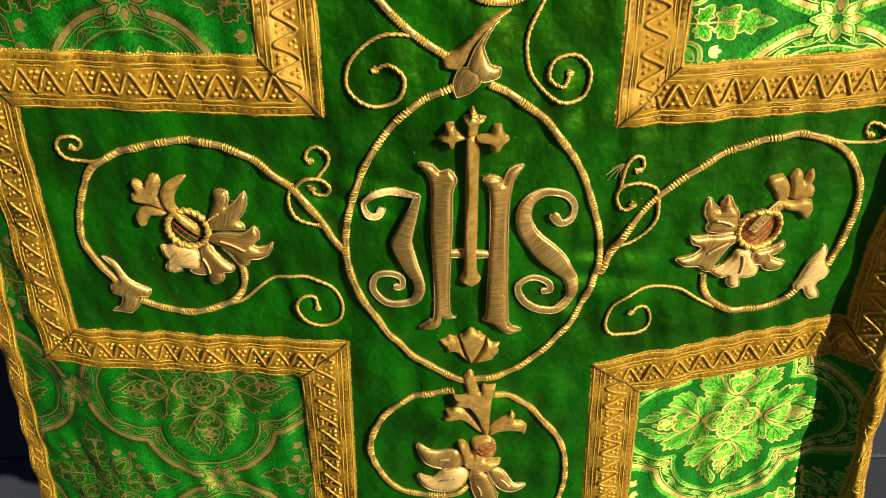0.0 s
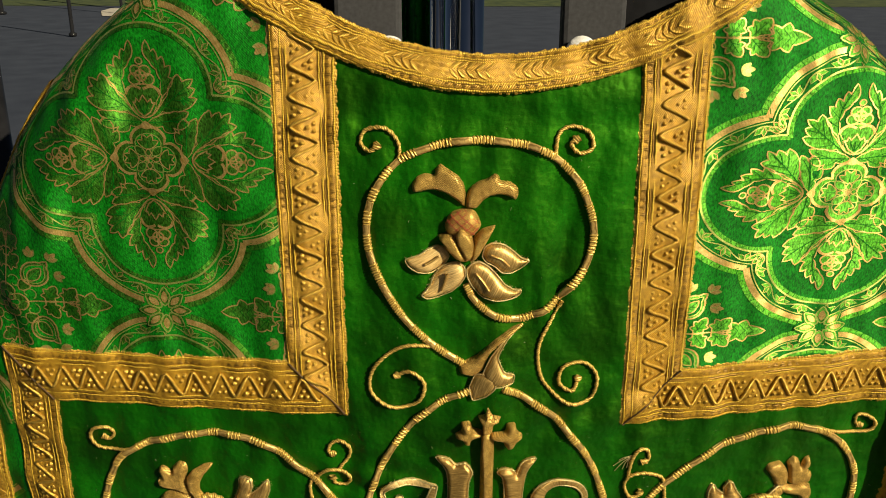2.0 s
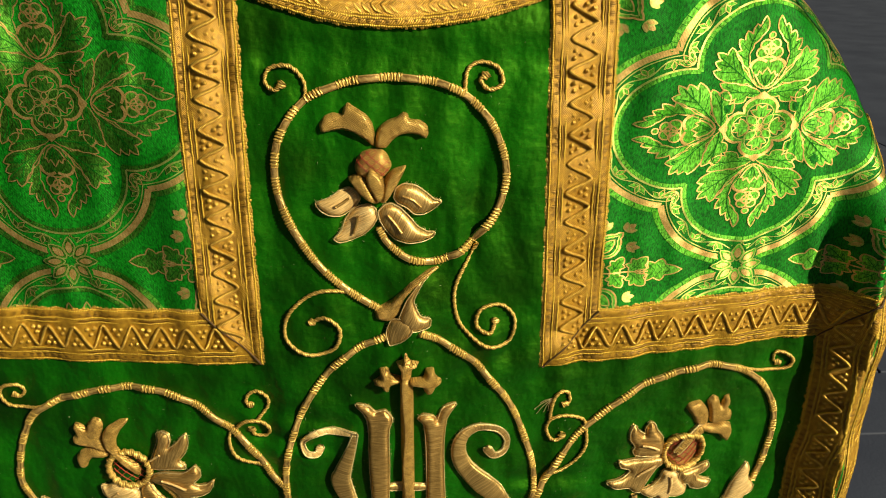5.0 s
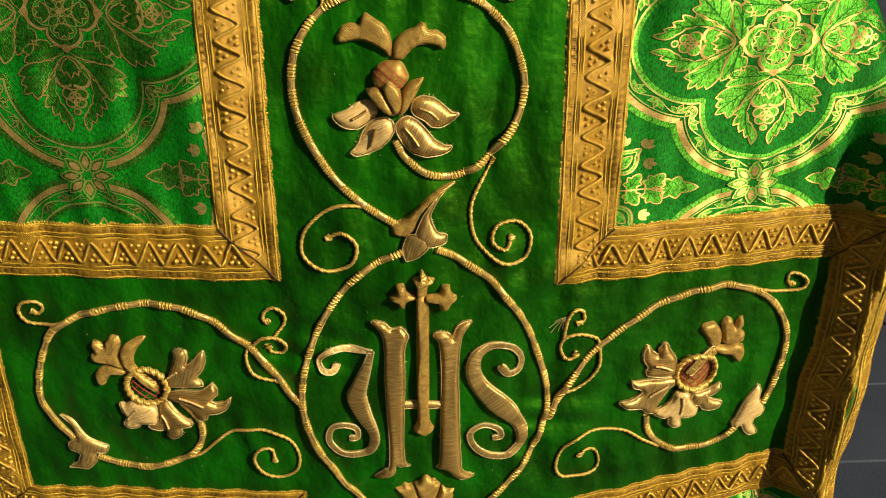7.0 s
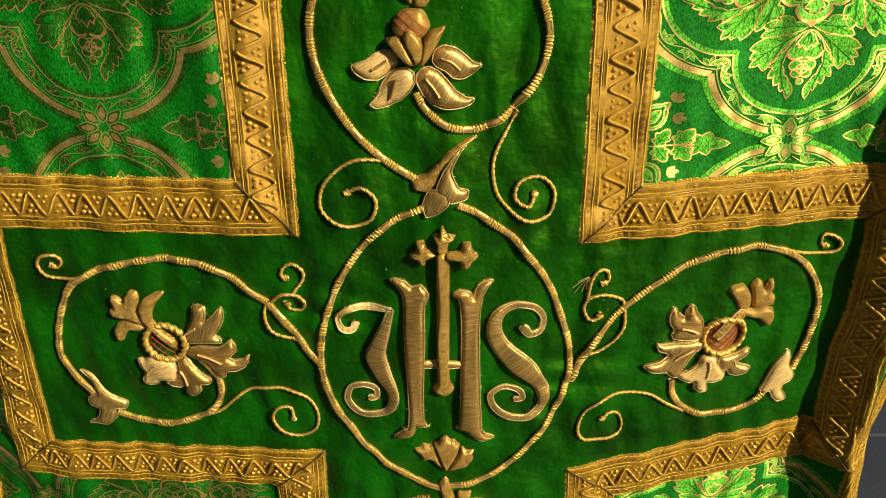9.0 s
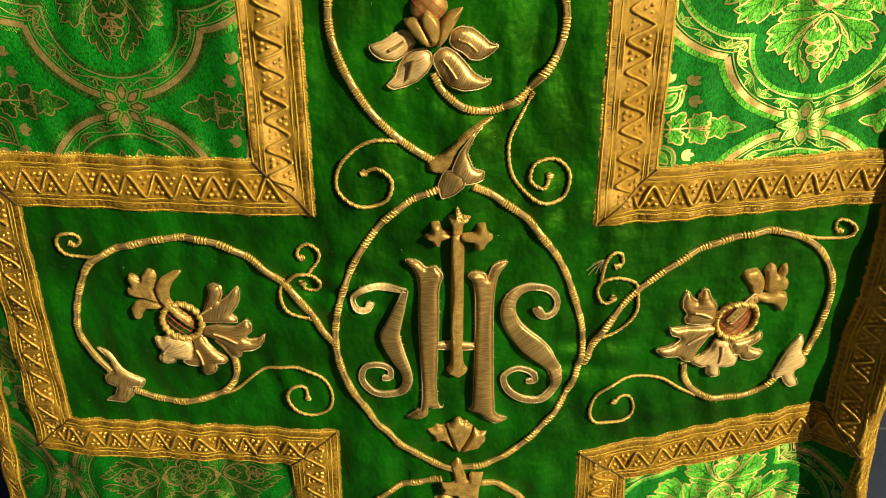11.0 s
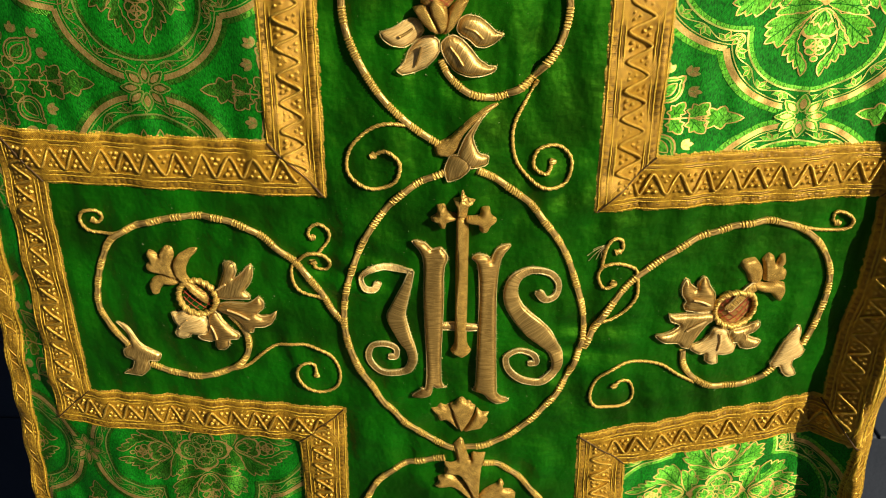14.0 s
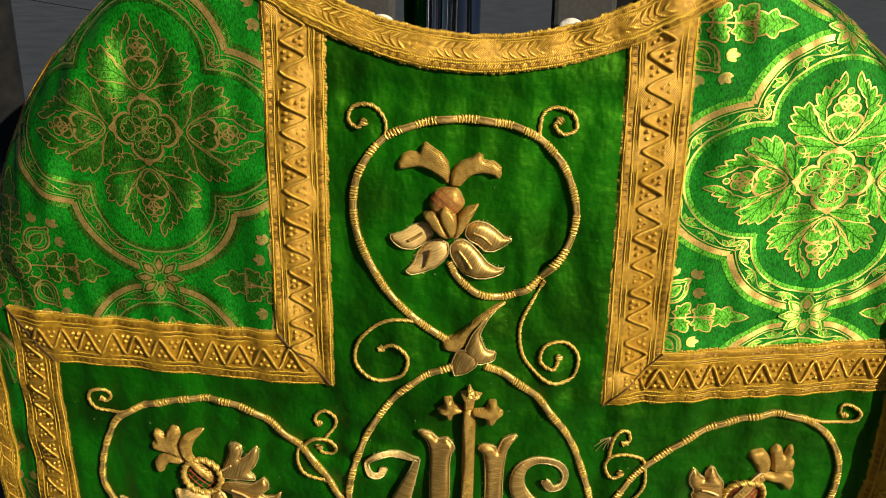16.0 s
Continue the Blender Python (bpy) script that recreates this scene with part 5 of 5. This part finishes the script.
@functools.lru_cache(None)
def cut_of(outline):
    """Triangles that fill an outline of any shape, with points inside it."""
    p = np.array(outline)
    lo, hi = p.min(0), p.max(0)
    gx, gy = np.meshgrid(np.arange(lo[0], hi[0], 3.5), np.arange(lo[1], hi[1], 3.5))
    g = np.stack([gx.ravel(), gy.ravel()], -1)
    g = g[inside(g, p)]
    n = len(p)
    res = delaunay_2d_cdt([Vector(q) for q in np.concatenate([p, g])], [(i, (i + 1) % n) for i in range(n)], [list(range(n))], 1, 1e-6)
    q = np.array([tuple(v) for v in res[0]])
    F = [list(f) for f in res[2]]
    return q, [f if np.cross(q[f[1]] - q[f[0]], q[f[2]] - q[f[0]]) > 0 else f[::-1] for f in F]


@functools.lru_cache(None)
def bowed(corners, bow=0.09, mirror=False):
    """An outline through corners whose sides swell a little."""
    pts = list(corners) + ([(-x, y) for x, y in corners[::-1] if abs(x) > 0.01] if mirror else [])
    pts = np.array(pts, float)
    area = np.sum(pts[:, 0] * np.roll(pts[:, 1], -1) - pts[:, 1] * np.roll(pts[:, 0], -1))
    out = []
    for p, q in zip(pts, np.roll(pts, -1, 0)):
        o = np.array([(q - p)[1], -(q - p)[0]]) * (1 if area > 0 else -1)
        out += [tuple(p + (q - p) * t + o * bow * math.sin(math.pi * t)) for t in (0, 0.25, 0.5, 0.75)]
    return tuple(out)


def leaf_shape(w, corners, place, edge=1.1, veins=(), mirror=True, h=0.0003, rim=0, mat=2):
    """A woven leaf: bright filling, thread edge, and veins of the ground weave."""
    x, y, a, k = place
    out = bowed(tuple(corners), 0.09, mirror)
    q, F = cut_of(out)
    w.put(turn(q, a, x, y, k), F, h, mat)
    w.line(turn(out, a, x, y, k), edge, rim, h + 0.00015, True)
    for v in veins:
        w.line(turn(bent(v, 8) if len(v) > 2 else np.linspace(v[0], v[1], 5), a, x, y, k), 0.55, 3, h + 0.0002)


def disc(w, x, y, r, mat=2, edge=1.1, k=14, rim=0):
    a = np.linspace(0, 2 * np.pi, k, endpoint=False)
    p = np.stack([x + r * np.cos(a), y + r * np.sin(a)], -1)
    w.patch(p, mat, 0.0004)
    if edge:
        w.line(p, edge, rim, 0.0005, True)


def rose(w, x, y, r, lobes, depth, edge, mat=2, power=0.5, start=0.0, fillup=True, h=0.0003, rim=0):
    a = np.linspace(0, 2 * np.pi, 24 * lobes // 2, endpoint=False)
    rr = r * (1 - depth + depth * np.abs(np.cos(lobes / 2 * (a - start))) ** power)
    p = np.stack([x + rr * np.cos(a), y + rr * np.sin(a)], -1)
    if fillup:
        w.patch(p, mat, h)
    w.line(p, edge, rim, h + 0.00015, True)


# one half of a palmette: a low lobe, a broad side lobe and a long upright leaf, each with its spine and the tips its veins run to
LOBES = (
    ([(2, 1), (8, -3), (13, -2), (15, -7), (24, -7), (22, -3), (29, -4), (36, 2), (31, 4), (36, 11), (28, 11), (20, 9), (10, 6)],
     [(2, 1), (14, 1), (32, 4)], ((4, 6), (7, 14), (9, 11), (2, 3))),
    ([(6, 5), (14, 10), (24, 11), (34, 13), (43, 22), (37, 23), (42, 30), (37, 31), (41, 38), (33, 36), (30, 42), (25, 36), (20, 27), (13, 17)],
     [(6, 6), (20, 17), (38, 34)], ((3, 7), (4, 11), (6, 14), (10, 12), (11, 7))),
    ([(9, 12), (16, 20), (21, 29), (26, 38), (22, 39), (25, 49), (20, 47), (19, 56), (15, 53), (13, 62), (10, 59), (7, 69), (4, 60), (8, 52), (13, 45), (16, 36), (15, 26)],
     [(10, 14), (18, 28), (19, 44), (7, 66)], ((3, 7), (5, 10), (7, 13), (9, 16), (13, 13))),
)


def palmette_motif(w, a):
    def go(p):
        return turn(np.asarray(p, float) * (0.96, 0.96), a, -29 * math.sin(a), 29 * math.cos(a))
    for m in (-1, 1):
        for level, (corners, bow, veins) in enumerate(LOBES):
            pts = np.array(corners, float) * (m, 1)
            out = []
            for i in range(len(pts)):
                p, q = pts[i], pts[(i + 1) % len(pts)]
                o = np.array([-(q - p)[1], (q - p)[0]]) * -m
                for k in range(5):
                    t = k / 5
                    out.append(p + (q - p) * t + o * 0.09 * math.sin(math.pi * t))
            out = np.array(out)
            spine = bent(np.array(bow, float) * (m, 1), 20)
            s2 = np.concatenate([out, spine])
            n = len(out)
            near = np.array([np.argmin(((spine - p) ** 2).sum(1)) for p in out])
            F = []
            for i in range(n):
                j = (i + 1) % n
                F.append([i, j, n + near[j]])
                if near[i] != near[j]:
                    F.append([i, n + near[j], n + near[i]])
            F = [f if np.cross(s2[f[1]] - s2[f[0]], s2[f[2]] - s2[f[0]]) > 0 else f[::-1] for f in F]
            lift = 0.00005 * level
            w.put(go(s2), F, 0.0003 + lift, 2)
            tip = np.hypot(*(out - out[0]).T)
            w.line(go(out), 0.55 + 0.5 * np.clip(tip / 36, 0, 1), 0, 0.0005 + lift, True)
            w.line(go(spine), 0.75, 3, 0.0006 + lift)
            for t, k in veins:
                v = bent([spine[k], (spine[k] + pts[t]) / 2 + (0, -1), spine[k] + (pts[t] - spine[k]) * 0.75], 8)
                w.line(go(v), 0.55, 3, 0.0006 + lift)
    h = np.linspace(0, 2 * np.pi, 30, endpoint=False)
    heart = np.stack([14.5 * np.sin(h) * (1 - 0.12 * np.cos(h)), 19 + 14 * -np.cos(h) + 3 * np.sin(h) ** 2], -1)
    w.patch(go(heart), 2, 0.0004)
    w.line(go(heart), 1.2, 0, 0.0006, True)
    crown = [(0, 6), (5, 10), (9, 18), (7, 17), (6, 21), (3.5, 18), (0, 24), (-3.5, 18), (-6, 21), (-7, 17), (-9, 18), (-5, 10)]
    w.line(go(np.array([p for c, d in zip(crown, crown[1:] + crown[:1]) for p in np.linspace(c, d, 4)[:-1]])), 1.1, 0, 0.0007, True)
    for x0 in (-4, 0, 4):
        w.line(go(bent([(0, 8), (x0 * 0.7, 12), (x0, 17)], 8)), 0.7, 3, 0.0007)
    for m in (-1, 1):
        w.line(go(bent([(14 * m, 24), (11 * m, 35), (1 * m, 29)], 12)), 2.2, 0, 0.0007)
        w.line(go(bent([(3 * m, 8), (11 * m, 14), (11 * m, 23)], 10)), 0.9, 3, 0.0006)
    for x, y, r in ((-5.5, 37, 4.6), (5.5, 37, 4.6), (-3.6, 44, 4.2), (3.6, 44, 4.2), (0, 40, 4.4)):
        q = go(np.array([(x, y)]))[0]
        disc(w, q[0], q[1], r, 2, 1.3)
    q = go(np.array([(0, 52)]))[0]
    disc(w, q[0], q[1], 2.6, 2, 1.1)


def band_motif(w):
    for side in range(4):
        a = side * math.pi / 2

        def arc(rho, k=40, trim=0.0):
            c = 28 + math.sqrt(max(0.0, rho * rho / 2 - 784))
            f0 = math.atan2(c - 56, c)
            t = np.linspace(f0 + trim, math.pi - f0 - trim, k)
            return np.stack([rho * np.cos(t), 56 + rho * np.sin(t)], -1)
        w.line(turn(arc(69.5), a), 5.0, 0)
        w.line(turn(arc(74.4), a), 4.6, 2, 0.00035)
        w.line(turn(arc(53.2), a), 1.7, 1)
        w.line(turn(arc(50.6), a), 3.2, 2, 0.00035)
        w.line(turn(arc(65.3), a), 0.9, 1)
        p = arc(59.5, 120, 0.03)
        c = np.array([0, 56.0])
        ph = np.linspace(0, 9 * 2 * np.pi / 2, 120)
        p2 = c + (p - c) * (1 + 0.055 * np.sin(ph))[:, None]
        w.line(turn(p2, a), 0.9, 1, 0.0005)
        for j in range(9):
            i = int((j + 0.5) * 120 / 9)
            up = 1 if j % 2 else -1
            o = (p[i] - c) / np.linalg.norm(p[i] - c)
            t = np.array([-o[1], o[0]])
            b0 = p[i] - o * up * 2.5
            for dt, l in ((8.5, 6), (-6.5, 5), (2, 9)):
                e = b0 + t * dt + o * up * l * 0.9
                m = (b0 + e) / 2 + np.array([-(e - b0)[1], (e - b0)[0]]) * 0.25
                m2 = (b0 + e) / 2 - np.array([-(e - b0)[1], (e - b0)[0]]) * 0.25
                q = np.array([b0, m, e, m2])
                w.patch(turn(q, a), 2, 0.00035)
                w.line(turn(q, a), 0.7, 0 if dt == 2 else 1, 0.0005, True)
        # a bud where two lobes of the ribbon meet
        b = a - math.pi / 4
        for da in (-0.55, 0.0, 0.55):
            leaf_shape(w, ((0, 0), (2.6, 4), (2.0, 7.5), (0, 11)), (-80 * math.sin(b), 80 * math.cos(b), b + da, 1.0), 0.8, (((0, 2), (0, 8)),))
        # fine cross stitches along the outer ribbon
        for i in np.linspace(3, 116, 30).astype(int):
            o = (p[i] - c) / np.linalg.norm(p[i] - c)
            w.line(turn(np.linspace(c + o * 72.3, c + o * 77.0, 3), a), 0.6, 3, 0.00045)
            w.line(turn(np.linspace(c + o * 49.0, c + o * 52.2, 3), a), 0.5, 3, 0.00045)


def star_motif(w, x, y):
    a = np.linspace(0, 2 * np.pi, 64, endpoint=False)
    r = 21.5 * (0.78 + 0.22 * np.abs(np.cos(4 * a)))
    w.patch(np.stack([x - r * np.sin(a), y + r * np.cos(a)], -1), 3, 0.0006)
    for k in range(8):
        t = k * math.pi / 4
        leaf_shape(w, ((0, 4), (3.6, 8), (4.6, 12), (2.6, 17), (0, 21)), (x, y, t, 1), 1.0, (), h=0.0008, rim=1)
        leaf_shape(w, ((0, 7), (2.2, 10.5), (1.8, 14), (0, 17)), (x, y, t, 1), 0.5, (), h=0.0010, mat=0)
    disc(w, x, y, 4.2, 2, 1.0, rim=0)
    disc(w, x, y, 2.0, 0, 0)


def medallion(make, parent):
    w = make()
    band_motif(w)
    w.make("woven_band", parent, "gold ribbon woven in four lobes")
    w = make()
    rose(w, 0, 0, 27, 4, 0.34, 2.4, 2, 0.6)
    rose(w, 0, 0, 21, 4, 0.36, 0.9, 3, 0.6, h=0.0004, rim=1)
    for k in range(4):
        a = k * math.pi / 2
        leaf_shape(w, ((0, 8), (5.5, 11), (8, 15), (4, 15.5), (3.5, 20), (0, 17.5)), (0, 0, a, 1), 0.9, (((0, 9), (0, 15)),), h=0.0006)
        leaf_shape(w, ((0, 4), (3, 8), (2.4, 12), (0, 14.5)), (0, 0, a + math.pi / 4, 1), 0.9, (), h=0.0006, rim=1)
        leaf_shape(w, ((0, 2.5), (2.2, 5), (0, 9)), (0, 0, a, 1), 0.8, (), h=0.0007)
        # pointed tip of each lobe, towards its palmette
        leaf_shape(w, ((0, 25), (4, 26.5), (0, 31)), (0, 0, a, 1), 1.0, (), h=0.0005, mat=0)
    disc(w, 0, 0, 3.0, 0, 1.0, rim=1)
    w.make("woven_rosette", parent)
    for k in range(4):
        w = make()
        palmette_motif(w, k * math.pi / 2)
        w.make("woven_palmette", parent)


ARROW = ((0, 58), (3.5, 62), (10, 61), (7.5, 67), (11.5, 73), (6, 76), (0, 89))
SIDE_LEAF = ((0, 0), (3, 3), (7.5, 4), (5.5, 8), (8.5, 12), (4.8, 13.5), (3.6, 18), (0, 21))
DROP = ((0, -11), (6, -9.5), (10.5, -4), (11, 2), (8, 8), (3.5, 12.5), (0, 18))


def spray_group(make, parent):
    w = make()
    rose(w, 0, 0, 17, 4, 0.34, 1.4, 2)
    rose(w, 0, 0, 10.5, 8, 0.3, 0.9, 3, h=0.0004, rim=1)
    for k in range(4):
        leaf_shape(w, ((0, 3), (2.6, 6), (0, 10)), (0, 0, k * math.pi / 2 + math.pi / 4, 1), 0.8, (), h=0.0006)
        # curls between the sprays
        a = np.linspace(0, 5.2, 20)
        r = 6.5 - 0.8 * a
        w.line(turn(np.stack([r * np.cos(a), 21 + r * np.sin(a)], -1), k * math.pi / 2 + 0.42), 1.0, 1)
        w.line(turn(np.stack([-r * np.cos(a), 21 + r * np.sin(a)], -1), k * math.pi / 2 - 0.42), 1.0, 1)
    disc(w, 0, 0, 2.5, 0, 0)
    w.make("woven_rosette", parent)
    for k in range(4):
        a = k * math.pi / 2
        w = make()
        w.line(turn(np.stack([np.zeros(14), np.linspace(15, 62, 14)], -1), a), 1.4, 0)
        leaf_shape(w, ARROW, (0, 0, a, 1), 1.2, [((0, y0), (3, y0 - 3), (6, y0 - 5)) for y0 in (68, 74, 80)] + [((0, y0), (-3, y0 - 3), (-6, y0 - 5)) for y0 in (68, 74, 80)])
        for m in (-1, 1):
            for y0, lean, size in ((32, 1.0, 0.85), (47, 0.85, 0.95)):
                x, y = turn([(0, y0)], a)[0]
                leaf_shape(w, SIDE_LEAF, (x, y, a + m * lean, size), 1.1, (((0, 2), (0, 17)), ((0, 6), (4, 10)), ((0, 6), (-4, 10))))
        w.make("woven_spray", parent)
        w = make()
        b = a + math.pi / 4
        x, y = -38 * math.sin(b), 38 * math.cos(b)
        leaf_shape(w, DROP, (x, y, b, 1), 1.5)
        leaf_shape(w, DROP, (x, y, b, 0.76), 0.9, (), h=0.0004, rim=1, mat=3)
        leaf_shape(w, ((0, -8), (4, -4), (4.6, 1), (0, 9)), (x, y, b, 1), 1.0, [((0, -6), (0, 7))] + [((0, q), (3.4, q + 2.5)) for q in (-5, -2, 1)], h=0.0005)
        leaf_shape(w, ((0, 0), (4, 3), (5, 8), (0, 11)), (x + 20 * math.sin(b), y - 20 * math.cos(b), b, 1), 1.0)
        for off, reach in ((-0.85, 16), (0.0, 20), (0.85, 16)):
            c = b + off
            px, py = x - reach * math.sin(c), y + reach * math.cos(c)
            for tw in (-0.62, 0.0, 0.62):
                leaf_shape(w, ((0, 0.5), (2.2, 4), (1.6, 6.5), (0, 9)), (px, py, c + tw, 0.95 if tw else 1.1), 0.9, (), rim=1 if tw else 0, mat=0)
        w.make("woven_pomegranate", parent)


def brocade_pattern():
    panels = [o for o in chasuble.children if o.name.startswith("brocade_panel")]
    # middle of one medallion in each panel, the stretch of the weave across and up, and its slant
    rows = ((0, -1, 1.2, 1.8, -0.2395, 1.4565, 1.02, 0.945, 0.0), (1, 1, 1.2, 1.8, 0.294, 1.435, 1.05, 0.875, 0.0),
            (2, -1, 0.70, 1.13, -0.2435, 0.935, 1.02, 1.03, 0.17), (3, 1, 0.70, 1.13, 0.292, 0.9045, 1.02, 0.985, 0.0))
    for panel, half, lo, hi, cu, cv, sx, sy, slant in rows:
        def keep(u, v):
            return ~on_velvet(u, v) & on_sheet(u, v) & (np.sign(u - 0.02) == half) & (v > lo) & (v < hi)
        parent = panels[panel]
        pu, pv = 0.2686 * sx, 0.266 * sy
        for i in (-1, 0, 1):
            for j in (-1, 0, 1):
                x, y = cu + i * pu, cv + slant * i * pu + j * pv
                if not lo - 0.14 < y < hi + 0.14:
                    continue
                medallion(functools.partial(Weave, x, y, keep, sx, sy, slant), parent)
                spray_group(functools.partial(Weave, x + pu / 2, y + slant * pu / 2 - pv / 2, keep, sx, sy, slant), parent)
                for du, dv in ((0, -pv / 2), (pu / 2, 0)):
                    w = Weave(x + du, y + slant * du + dv, keep, sx, sy, slant)
                    star_motif(w, 0, 0)
                    w.make("woven_star", parent)


brocade_pattern()
